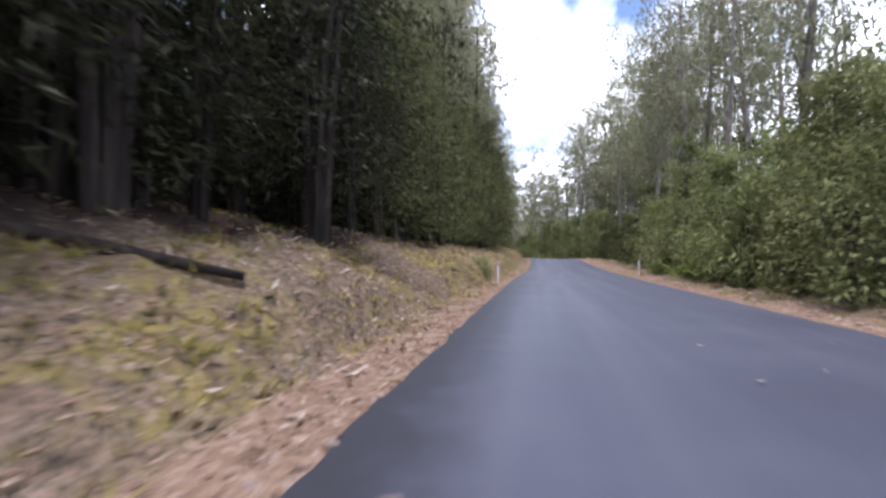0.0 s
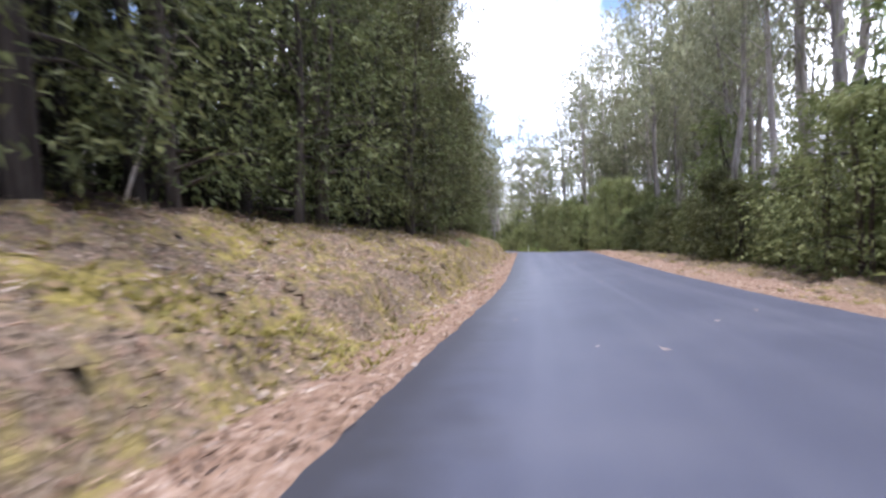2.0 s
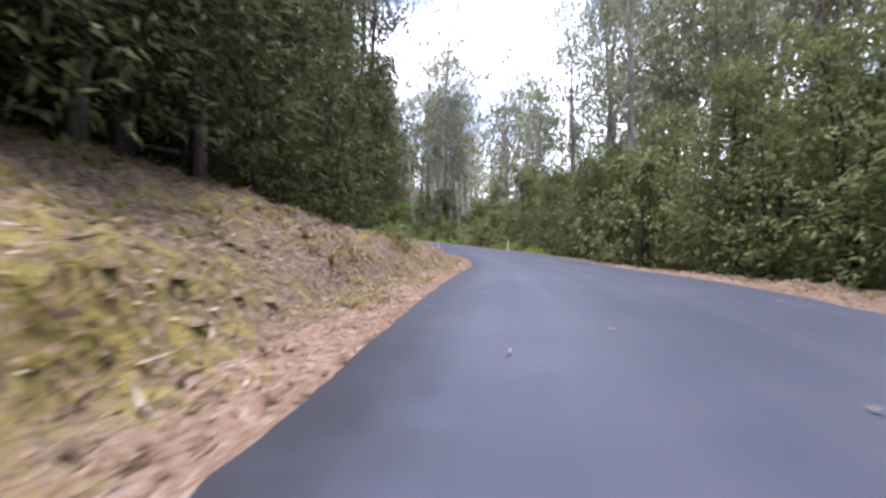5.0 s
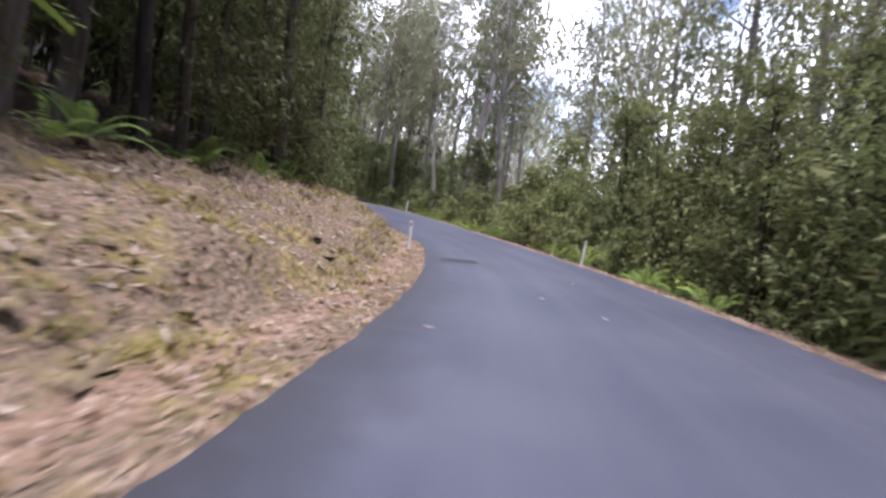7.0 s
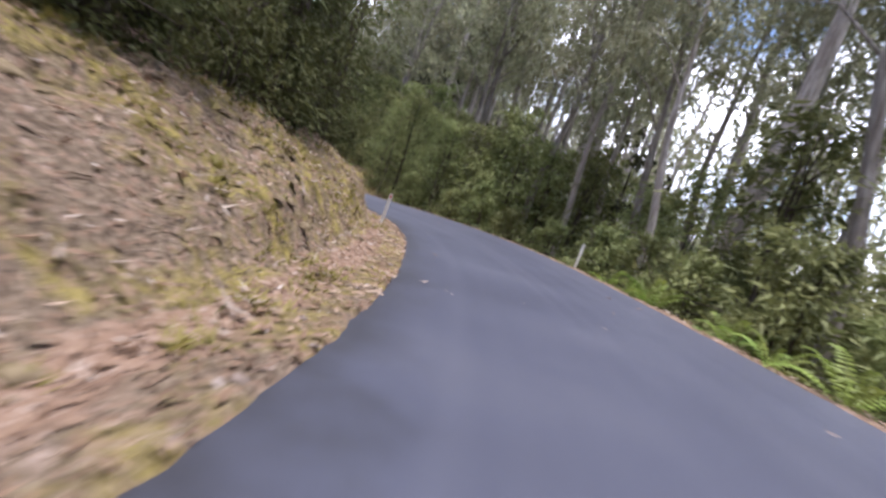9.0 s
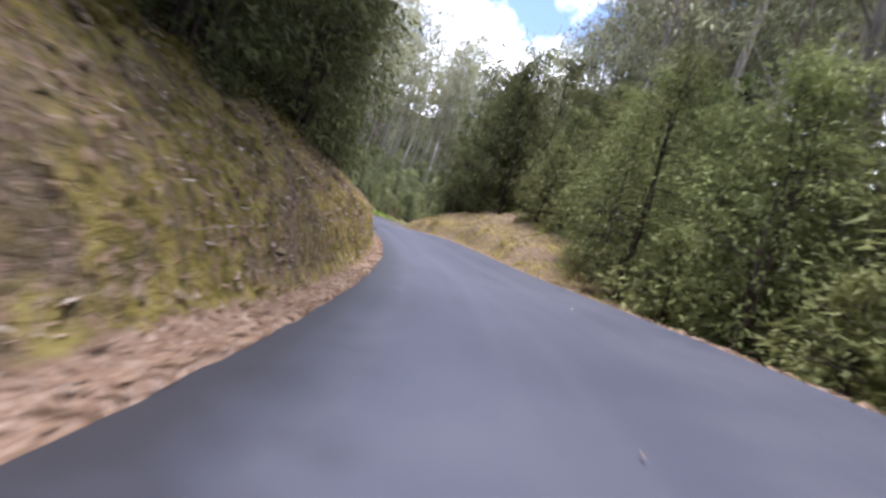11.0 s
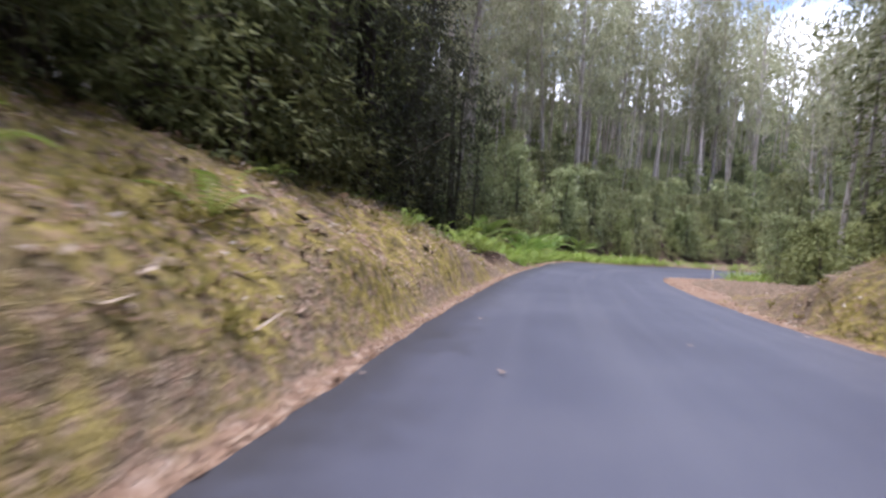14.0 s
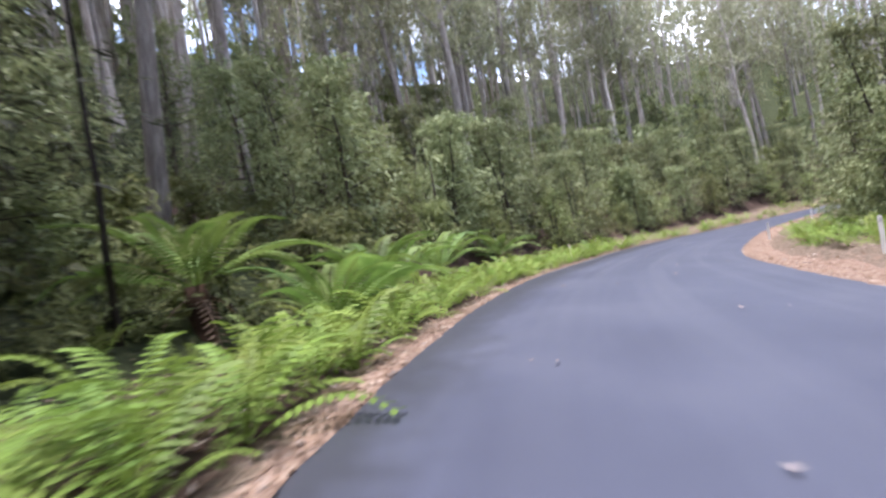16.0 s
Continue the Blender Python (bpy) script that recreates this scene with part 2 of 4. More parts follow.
# ---- the road's line: x, y, height of the crown, rise per metre to the right ----
ROAD = [
    (-6.12, -46.99, 0.00, 0.000),
    (-3.45, -31.43, 0.00, 0.000),
    (-0.77, -15.88, 0.00, 0.000),
    (1.90, -0.32, 0.00, 0.000),
    (4.57, 15.24, 0.01, 0.004),
    (7.40, 30.78, 0.03, 0.009),
    (10.51, 46.24, 0.06, 0.018),
    (13.27, 61.83, 0.47, 0.017),
    (15.94, 77.41, 0.93, 0.012),
    (18.27, 93.15, 0.71, 0.012),
    (18.74, 109.27, 0.67, 0.046),
    (16.14, 125.30, 0.80, 0.071),
    (8.31, 140.84, 1.38, 0.108),
    (-0.58, 150.46, 1.48, 0.150),
    (-15.29, 160.96, 1.28, 0.136),
    (-29.60, 168.12, 1.35, 0.115),
    (-44.12, 174.36, 1.05, 0.023),
    (-57.11, 180.97, 0.98, -0.020),
    (-67.86, 188.19, 0.85, -0.060),
    (-81.37, 201.02, 0.35, -0.070),
    (-91.13, 215.36, 0.30, -0.050),
    (-98.35, 231.12, 0.25, -0.020),
    (-100.29, 250.19, 0.75, 0.000),
    (-95.65, 271.84, 1.40, 0.000),
    (-82.79, 291.32, 2.30, 0.000),
    (-63.91, 307.09, 2.50, 0.000),
]


def spline(rows, step=0.5):
    p = np.array(rows, float)
    out = []
    for i in range(1, len(p) - 2):
        a, b, c, d = p[i - 1:i + 3]
        ta, tb, tc = (np.hypot(*(q - r)[:2]) for q, r in ((b, a), (c, b), (d, c)))
        m1 = (c - a) / (ta + tb) * tb
        m2 = (d - b) / (tb + tc) * tb
        for u in np.arange(0, 1, step / tb):
            out.append(b * (2 * u**3 - 3 * u**2 + 1) + m1 * (u**3 - 2 * u**2 + u) + c * (-2 * u**3 + 3 * u**2) + m2 * (u**3 - u**2))
    return np.array(out)


LINE = spline(ROAD)
ARC = np.concatenate([[0], np.cumsum(np.hypot(*np.diff(LINE[:, :2], axis=0).T))])
ARC -= ARC[np.hypot(LINE[:, 0] - ROAD[3][0], LINE[:, 1] - ROAD[3][1]).argmin()]
WAY = np.gradient(LINE[:, :2], ARC, axis=0)
WAY /= np.hypot(WAY[:, 0], WAY[:, 1])[:, None]
S0, S1 = ARC[0], ARC[-1]


def along(s):
    x, y, z, b = (np.interp(s, ARC, LINE[:, k]) for k in range(4))
    return x, y, z, b, np.interp(s, ARC, WAY[:, 0]), np.interp(s, ARC, WAY[:, 1])


def table(*rows):
    r = np.array(rows, float)
    return lambda s, k: np.interp(s, r[:, 0], r[:, k])


# s, half width of the tar
HALF = table((0, 3.2), (95, 3.15), (107, 3.06), (122, 2.93), (132, 2.86), (141, 2.88), (150, 3.12), (165, 3.05), (178, 2.99), (195, 3.08), (225, 3.0), (245, 3.7), (262, 3.9), (290, 3.2))
# s, shoulder, height of the bank, its width, slope above it
LEFT = table((-40, 1.1, 2.0, 4.4, 0.22), (60, 1.2, 2.1, 4.6, 0.2), (78, 1.2, 2.3, 4.2, 0.2), (90, 1.3, 1.5, 4.4, 0.2), (108, 1.1, 1.45, 4.4, 0.22),
             (120, 1.1, 1.8, 3.8, 0.22), (128, 1.2, 1.7, 3.5, 0.22), (135, 1.3, 1.65, 2.9, 0.22), (143, 1.1, 1.7, 2.3, 0.22), (150, 0.8, 1.95, 2.0, 0.22), (158, 0.6, 2.25, 2.4, 0.25), (170, 0.4, 2.6, 3.0, 0.25), (178, 0.3, 2.65, 3.1, 0.25), (190, 0.18, 2.7, 3.3, 0.25),
             (204, 0.15, 2.5, 3.9, 0.28), (213, 0.15, 2.25, 4.1, 0.3), (219, 0.25, 1.5, 4.4, 0.28), (224.5, 0.45, 0.35, 4.4, 0.2), (232, 0.6, -0.1, 4, 0.4), (248, 0.45, 0.2, 4, 0.65), (330, 0.45, 1, 4, 0.65))
RIGHT = table((-40, 1.6, -0.2, 4, -0.05), (30, 1.8, -0.1, 4, -0.05), (50, 2.8, 0.1, 4, -0.04), (75, 2.6, 0.0, 4, -0.06), (90, 1.3, -0.4, 4, -0.2), (105, 0.8, -0.6, 4, -0.22),
              (140, 0.7, -0.9, 4, -0.3), (152, 0.7, -0.9, 4, -0.25), (163, 0.7, -0.6, 4.5, -0.1), (170, 0.6, -0.2, 4.6, 0.0), (177, 0.5, 0.8, 4.6, 0.08), (183, 0.4, 2.7, 4.5, 0.1), (190, 0.3, 3.6, 4.4, 0.1), (200, 0.3, 3.1, 3.5, 0.1), (205, 0.5, 2.7, 3.0, 0.08),
              (209, 0.6, 2.1, 2.8, 0.05), (213, 0.8, 0.9, 3.2, 0.02), (218, 1.8, 0.3, 6, 0.02), (330, 1.2, 0.3, 6, 0.02))


def relief(s, o):
    """Height over the sea of sheet points (s along the road, o to its right) without the fine bumps, and the ground's zone."""
    s, o = np.asarray(s, float), np.asarray(o, float)
    _, _, z, b, _, _ = along(s)
    half = HALF(s, 1)
    side = np.where(o < 0, -1.0, 1.0)
    q = np.abs(o) - half
    edge = z + b * np.where(q > 0, side * half, o)
    sh, hb, wb, g = (np.where(o < 0, LEFT(s, k), RIGHT(s, k)) for k in (1, 2, 3, 4))
    t = np.clip((q - sh) / wb, 0, 1)
    # a worn scarp at the foot of the cuttings, here higher, there lower
    worn = np.where(hb > 0.8, 0.2 + 0.16 * np.sin(s * 0.9 + 1.7 * np.sin(s * 0.31)), 0.0)
    foot = np.clip(t * wb / 0.55, 0, 1)
    up = hb * ((1 - worn) * (1.35 * t - 0.35 * t * t) + worn * foot * foot * (3 - 2 * foot))
    far = np.clip(q - sh - wb, 0, None)
    far = np.where(far > 60, 60 + (far - 60) * 0.3, far)
    verge = np.where((o < 0) & (s > 84) & (s < 150), np.exp(-((q - 0.25) / 0.24) ** 2), 0)
    # before s 46 the left mould reaches lower: dark litter plus painted tree shade
    zone = 1.15 * verge + np.clip(q / sh, 0, 1) * 0.25 + 0.85 * np.clip((q - sh * 0.75) / 0.3, 0, 1) + 1.0 * np.clip((q - sh - wb * np.where(o < 0, np.interp(s, [-40, 28, 46], [0.42, 0.5, 0.93]), 0.93)) / 1.6, 0, 1) + np.clip((q - sh - wb - 7) / 8, 0, 1)
    zone = zone + np.where((o < 0) & (s > 217) & (s < 240), 1.2 * np.clip((q - 0.4) / 0.8, 0, 1), 0)
    return edge + np.where(q > 0, up + g * far - 0.05 * np.clip(q / 0.4, 0, 1), -0.12), zone


def bumps(x, y, q):
    """Fine unevenness: none on the tar, lumps on the bank."""
    if q <= 0.05:
        return 0.0
    a = min(1.0, q / 3.0)
    v = Vector((x, y, 0.3))
    lump = noise.noise(v * 0.7) * 0.24 + (0.3 - abs(noise.noise(v * 1.5))) * 0.42 + (0.25 - abs(noise.noise(v * 3.4))) * 0.26 + noise.noise(v * 5.2) * 0.1
    return a * (lump - 0.06) + min(1, q / 0.6) * 0.045 * noise.noise(v * 7.3)


def place(s, o, lift=0.0):
    x, y, _, _, wx, wy = along(s)
    px, py = x + wy * o, y - wx * o
    z = float(relief(s, o)[0]) + bumps(px, py, abs(o) - float(HALF(s, 1)))
    return Vector((px, py, z + lift))


def place_all(s, o, lift):
    """place() for whole rows of s and o."""
    x, y, _, _, wx, wy = along(s)
    px, py = x + wy * o, y - wx * o
    q = np.abs(o) - HALF(s, 1)
    z = relief(s, o)[0] + np.array([bumps(a, b, c) for a, b, c in zip(px, py, q)])
    return np.stack([px, py, z + lift], 1)


def nearest(x, y):
    i = int(np.hypot(LINE[:, 0] - x, LINE[:, 1] - y).argmin())
    dx, dy = x - LINE[i, 0], y - LINE[i, 1]
    return ARC[i] + dx * WAY[i, 0] + dy * WAY[i, 1], dx * WAY[i, 1] - dy * WAY[i, 0]


def heading(s):
    _, _, _, _, wx, wy = along(s)
    return math.degrees(math.atan2(wy, wx))


def mesh_of(name, verts, faces, mats, smooth=True, index=None):
    me = bpy.data.meshes.new(name)
    me.from_pydata(np.asarray(verts).tolist(), [], np.asarray(faces).tolist() if isinstance(faces, np.ndarray) else faces)
    for m in mats:
        me.materials.append(m)
    if smooth:
        me.polygons.foreach_set("use_smooth", [True] * len(me.polygons))
    if index is not None:
        me.polygons.foreach_set("material_index", index)
    me.update()
    return me


def sheet(rows, cols):
    i, j = np.meshgrid(np.arange(rows - 1), np.arange(cols - 1), indexing="ij")
    a = (i * cols + j).ravel()
    return np.stack([a, a + 1, a + cols + 1, a + cols], 1)


# ---- the ground along the road, and the land beyond ----
def steps(first, last, start, growth, most):
    out, d = [first], start
    while out[-1] < last:
        out.append(out[-1] + d)
        d = min(d * growth, most)
    return out


def build_ground():
    lat = steps(0.0, 5.6, 0.2, 1.0, 0.2)
    lat = lat + steps(lat[-1] + 0.35, 42, 0.4, 1.13, 5)
    offs = [-(v) for v in reversed(lat)] + [v for v in lat]     # beyond the edge
    ss = np.concatenate([np.arange(S0 + 1, -4, 0.8), np.arange(-4, 232, 0.3), np.arange(232, S1 - 1, 0.6)])
    n, c = len(ss), len(offs)
    S = np.repeat(ss, c)
    Q = np.tile(np.array(lat[::-1] + lat) - 0.12, n)
    side = np.tile(np.array([-1.0] * len(lat) + [1.0] * len(lat)), n)
    O = side * (HALF(S, 1) + Q)
    x, y, _, _, wx, wy = along(S)
    X, Y = x + wy * O, y - wx * O
    Z, zone = relief(S, O)
    Z = Z + np.array([bumps(a, b, q) for a, b, q in zip(X, Y, Q)])
    me = mesh_of("ground", np.stack([X, Y, Z], 1), sheet(n, c), [GROUND])
    at = me.attributes.new("zone", "FLOAT", "POINT")
    at.data.foreach_set("value", zone.astype(np.float32))
    moss = np.interp(S, [-40, 12, 26, 60, 84, 115, 128, 150, 165, 206, 213, 225], [0.36, 0.42, 0.56, 0.54, 0.42, 0.36, 0.46, 0.66, 0.76, 0.74, 0.55, 0.15]) - np.where(O > 0, 0.14, 0)
    at = me.attributes.new("moss", "FLOAT", "POINT")
    at.data.foreach_set("value", moss.astype(np.float32))
    tagged(new("ground", me), "leaf-strewn mossy banks and forest floor beside the road", "ground", kind="structure")
    # the wide land under and beyond the forest
    g = np.arange(-640, 641, 10.0)
    X, Y = (v.ravel() for v in np.meshgrid(g - 10, g + 130, indexing="ij"))
    so = np.array([nearest(a, b) for a, b in zip(X, Y)])
    O = so[:, 1]
    far = np.hypot(X + 10, Y - 130)
    z0, _ = relief(so[:, 0], np.clip(O, -150, 150))
    Z = z0 - np.where(np.abs(O) < 34, 6.0, 0.6) - np.clip(far - 400, 0, None) * 0.05
    me = mesh_of("ground_beyond", np.stack([X, Y, Z], 1), sheet(len(g), len(g)), [GROUND])
    at = me.attributes.new("zone", "FLOAT", "POINT")
    at.data.foreach_set("value", np.full(len(X), 3.0, np.float32))
    tagged(new("ground_beyond", me), "dark forest floor of the hills beyond", "ground", kind="structure")


build_ground()


def ribbon(name, s_list, lo, hi, lift, mat, cols=13, ragged=0.08, skirt=0.12, slant=0.0):
    """A strip of tar that follows the road, with a worn edge and thickness."""
    verts, uv = [], []
    wide = cols + 4                                   # an edge face of its own on either side
    for s in s_list:
        l_, h_ = lo(s), hi(s)
        for k in range(-2, cols + 2):
            f = min(max(k / (cols - 1), 0), 1)
            o = l_ + (h_ - l_) * f
            if f in (0.0, 1.0):
                o += ragged * (noise.noise(Vector((s * 0.9, o, 1))) + 0.7 * noise.noise(Vector((s * 3.1, o, 5))) + 0.45 * noise.noise(Vector((s * 9, o, 7))))
            x, y, z, b, wx, wy = along(s + slant * (f - 0.5))
            zz = z + b * o + lift - (skirt if k in (-2, cols + 1) else 0)
            verts.append((x + wy * o, y - wx * o, zz + 0.012 * noise.noise(Vector((s * 0.4, o * 0.8, 3)))))
            uv.append((o, s))
    faces = sheet(len(s_list), wide).reshape(len(s_list) - 1, wide - 1, 4)
    faces = faces[:, [0] + list(range(2, wide - 3)) + [wide - 2]].reshape(-1, 4)
    me = mesh_of(name, verts, faces, [mat])
    layer = me.uv_layers.new(name="UVMap")
    idx = np.zeros(len(me.loops), np.int32)
    me.loops.foreach_get("vertex_index", idx)
    layer.data.foreach_set("uv", np.array(uv, np.float32)[idx].ravel())
    me.flip_normals() if me.polygons[len(me.polygons) // 2].normal.z < 0 else None
    return new(name, me)


tagged(ribbon("road", np.concatenate([np.arange(S0 + 1, -3, 1.0), np.arange(-3, 236, 0.22), np.arange(236, S1 - 1, 0.6)]), lambda s: -float(HALF(s, 1)), lambda s: float(HALF(s, 1)), 0.0, ASPHALT, 9, 0.05),
       "narrow winding road of grey-blue asphalt with worn edges", "road", kind="structure")


def patch(s, o, length, width, slant=0.0, lift=0.006, mat=TAR):
    tagged(ribbon("road_patch", np.linspace(s - length / 2, s + length / 2, 14), lambda q: o - width / 2, lambda q: o + width / 2, lift, mat, 5, 0.06, 0.003, slant),
           "dark square patch of fresh asphalt in the road", "road patch", "road patches")


# ---- things that grow ----
def part(name, me, parent, label=""):
    ob = new(name, me)
    ob.parent = parent
    if label:
        tagged(ob, label)
    return ob


def tube(path, radii, sides, verts, faces):
    """Adds a tapered tube along a bent line to verts and faces."""
    base = len(verts)
    for i, (p, r) in enumerate(zip(path, radii)):
        d = (path[min(i + 1, len(path) - 1)] - path[max(i - 1, 0)]).normalized()
        a = d.orthogonal().normalized() if abs(d.z) < 0.9 else Vector((1, 0, 0)).cross(d).normalized()
        b = d.cross(a)
        for k in range(sides):
            t = 2 * math.pi * k / sides
            verts.append(p + (a * math.cos(t) + b * math.sin(t)) * r)
    for i in range(len(path) - 1):
        for k in range(sides):
            q = base + i * sides
            faces.append((q + k, q + (k + 1) % sides, q + sides + (k + 1) % sides, q + sides + k))
    top = base + (len(path) - 1) * sides
    faces.append(tuple(top + k for k in range(sides)))


def leaves(rng, centres, axes, length, width, droop=0.3):
    """Narrow pointed leaves, one face each, two at every centre; axes: the way they point."""
    centres = np.concatenate([centres, centres + rng.normal(0, length * 0.45, centres.shape)])
    axes = np.concatenate([axes, axes])
    n = len(centres)
    ax = axes + rng.normal(0, 0.5, (n, 3))
    ax[:, 2] -= droop
    ax /= np.linalg.norm(ax, axis=1)[:, None]
    nr = rng.normal(0, 0.6, (n, 3)) + np.array([0, 0, 0.8])
    sd = np.cross(ax, nr)
    sd /= np.linalg.norm(sd, axis=1)[:, None] + 1e-9
    ln = (length * rng.uniform(0.6, 1.4, n))[:, None]
    wd = (width * rng.uniform(0.6, 1.35, n))[:, None]
    a = centres - ax * ln * 0.4
    v = np.stack([a + sd * wd * 0.5, a - sd * wd * 0.3 + ax * ln * 0.15, centres + ax * ln * 0.6 - np.array([0, 0, 0.15]) * ln], 1).reshape(-1, 3)
    return v, np.arange(n * 3).reshape(n, 3)


def thing(name, label, category, group, kind=""):
    ob = new(name)
    ob.empty_display_size = 0.3
    return tagged(ob, label, category, group, kind)


def understory_tree(seed, h, radius, start, sprays, size, label, name="understory_tree", leaf=None, stems=2, bark=None):
    """A leafy tree in layered boughs from the height start up."""
    rng = np.random.default_rng(seed)
    root = thing(name, label, "bush" if h < 5.5 else "tree", "roadside undergrowth")
    verts, faces, cen, axs = [], [], [], []
    per = 26
    boughs = max(6, sprays // per)
    lines = []
    for k in range(stems):
        a = rng.uniform(0, 6.28)
        lean = Vector((math.cos(a), math.sin(a), 0)) * rng.uniform(0.02, 0.12) * h
        pts = [Vector((0, 0, -0.4)) + lean * (u * u) + Vector((math.cos(a) * 0.12 * k, math.sin(a) * 0.12 * k, h * 0.93 * u)) +
               Vector((rng.normal(0, 0.012) * h * u, rng.normal(0, 0.012) * h * u, 0)) for u in np.linspace(0, 1, 7)]
        r0 = 0.011 * h + 0.03
        tube(pts, [r0 * (1 - 0.88 * u) for u in np.linspace(0, 1, 7)], 5, verts, faces)
        lines.append(pts)
    for k in range(boughs):
        f = (k + rng.uniform(0, 1)) / boughs
        z = start + (h - start) * f
        pts = lines[k % stems]
        u = min(z / (h * 0.93), 0.999) * 6
        base = pts[int(u)].lerp(pts[int(u) + 1], u - int(u))
        a = k * 2.4 + rng.uniform(-0.5, 0.5)
        prof = math.sin(min(1.0, (0.22 + 0.95 * f)) * 3.0) ** 0.7 if f < 0.9 else 0.45
        reach = radius * prof * rng.uniform(0.55, 1.1)
        out = Vector((math.cos(a), math.sin(a), 0))
        tip = base + out * reach + Vector((0, 0, reach * rng.uniform(-0.1, 0.35)))
        if k % 5 == 0:
            tube([base, base.lerp(tip, 0.5) + Vector((0, 0, reach * 0.08)), tip], [0.03 + 0.004 * h * (1 - f), 0.02, 0.006], 3, verts, faces)
        twigs = 4
        m = per // twigs + 1
        side = Vector((-out.y, out.x, 0))
        for q in range(twigs):
            t = 0.38 + 0.66 * (q + rng.uniform(0.1, 0.9)) / twigs
            hub = base.lerp(tip, t) + side * rng.normal(0, 0.2) * reach + Vector((0, 0, rng.normal(0, 0.1) * reach - 0.15 * reach * t * t))
            w = (0.13 * reach + 0.11) * rng.uniform(0.75, 1.3)
            d = rng.normal(0, 1, (m, 3)) * np.array([1, 1, 0.55])
            cen.append(np.array(hub)[None] + d * w)
            axs.append(np.array(out)[None] * 0.7 + d * 0.6)
    trunk = mesh_of("trunk", [tuple(v) for v in verts], faces, [bark or BARK_DARK])
    v, f = leaves(rng, np.concatenate(cen), np.concatenate(axs), size * 0.74, size * 0.31)
    crown = mesh_of("crown", v, f, [leaf or LEAF_DARK], smooth=False)
    part("trunk", trunk, root)
    part("crown", crown, root)
    return root


def gum_tree(seed, h, r0, clear, sprays, label, limbs=15, name="gum_tree", size=0.5, bark=None, leaf=None):
    """A tall gum: a long bare trunk, steep limbs and thin hanging crowns."""
    rng = np.random.default_rng(seed)
    root = thing(name, label, "tree", "tall gum trees")
    verts, faces, cen, axs = [], [], [], []
    sway = rng.normal(0, 0.011, (2, 11)) * h
    sway[:, 0] = 0
    sway = np.cumsum(sway, axis=1) * 0.45
    us = np.linspace(0, 1, 11)
    pts = [Vector((sway[0, i], sway[1, i], -0.5 + (h * 0.96 + 0.5) * u)) for i, u in enumerate(us)]
    rad = [r0 * (1.25 if i == 0 else (1 - 0.86 * u)) for i, u in enumerate(us)]
    tube(pts, rad, 8, verts, faces)
    per = sprays // (limbs * 3)
    for k in range(limbs):
        f = clear + (0.98 - clear) * (k + rng.uniform(0.1, 0.9)) / limbs
        u = f * 10
        base = pts[min(int(u), 9)].lerp(pts[min(int(u), 9) + 1], u - int(u))
        a = k * 2.4 + rng.uniform(-0.7, 0.7)
        reach = h * rng.uniform(0.07, 0.14) * (1.15 - 0.5 * f)
        out = Vector((math.cos(a), math.sin(a), 0))
        mid = base + out * reach * 0.5 + Vector((0, 0, reach * rng.uniform(0.35, 0.7)))
        tip = mid + out * reach * 0.5 + Vector((0, 0, reach * rng.uniform(0.1, 0.5)))
        rb = r0 * (1 - 0.86 * f) * 0.42
        tube([base, mid, tip], [rb, rb * 0.6, rb * 0.2], 4, verts, faces)
        for q in range(3):
            c0 = mid.lerp(tip, rng.uniform(0.2, 1.1)) + Vector(rng.normal(0, 0.028 * h, 3))
            w = 0.027 * h * rng.uniform(0.7, 1.3)
            c = np.array(c0)[None] + rng.normal(0, 1, (per, 3)) * np.array([w, w, w * 0.55])
            cen.append(c)
            axs.append(np.tile(np.array([0, 0, -0.3]), (per, 1)))
    part("trunk", mesh_of("trunk", [tuple(v) for v in verts], faces, [bark or BARK_GUM]), root)
    v, f = leaves(rng, np.concatenate(cen), np.concatenate(axs), size * 0.85, size * 0.3, 0.25)
    part("crown", mesh_of("crown", v, f, [leaf or LEAF_GUM], smooth=False), root)
    return root


def frond_mesh(name, length, pairs, rise, fall, width, mat):
    """One arched fern frond along +x with its pinnae in pairs."""
    verts, faces = [], []
    def spine(u):
        return Vector((length * u * (1 - 0.12 * u), 0, length * (rise * u - fall * u * u)))
    stalk = [0.0] + [0.14 + 0.85 * i / (pairs - 1) for i in range(pairs)]
    for u in stalk:
        p, w = spine(u), 0.012 * length * (1 - 0.8 * u)
        verts += [p + Vector((0, w, 0)), p - Vector((0, w, 0))]
    for i in range(pairs):
        faces.append((2 * i, 2 * i + 1, 2 * i + 3, 2 * i + 2))
    for i in range(pairs):
        u = 0.14 + 0.85 * i / (pairs - 1)
        p = spine(u)
        ln = width * length * math.sin(min(1, (u * 1.25 + 0.08)) * math.pi * 0.86) ** 0.8 + 0.02
        w = length * 0.85 / pairs * 0.62
        for sgn in (1, -1):
            tip = p + Vector((ln * 0.42, sgn * ln, -ln * 0.22))
            b = len(verts)
            verts += [p.lerp(tip, 0.45) + Vector((w * 0.7, 0, ln * 0.05)), tip, p.lerp(tip, 0.45) - Vector((w * 0.6, 0, 0))]
            faces.append((2 * i + (2 if sgn > 0 else 3), b, b + 1, b + 2))
    return mesh_of(name, [tuple(v) for v in verts], faces, [mat], smooth=False)


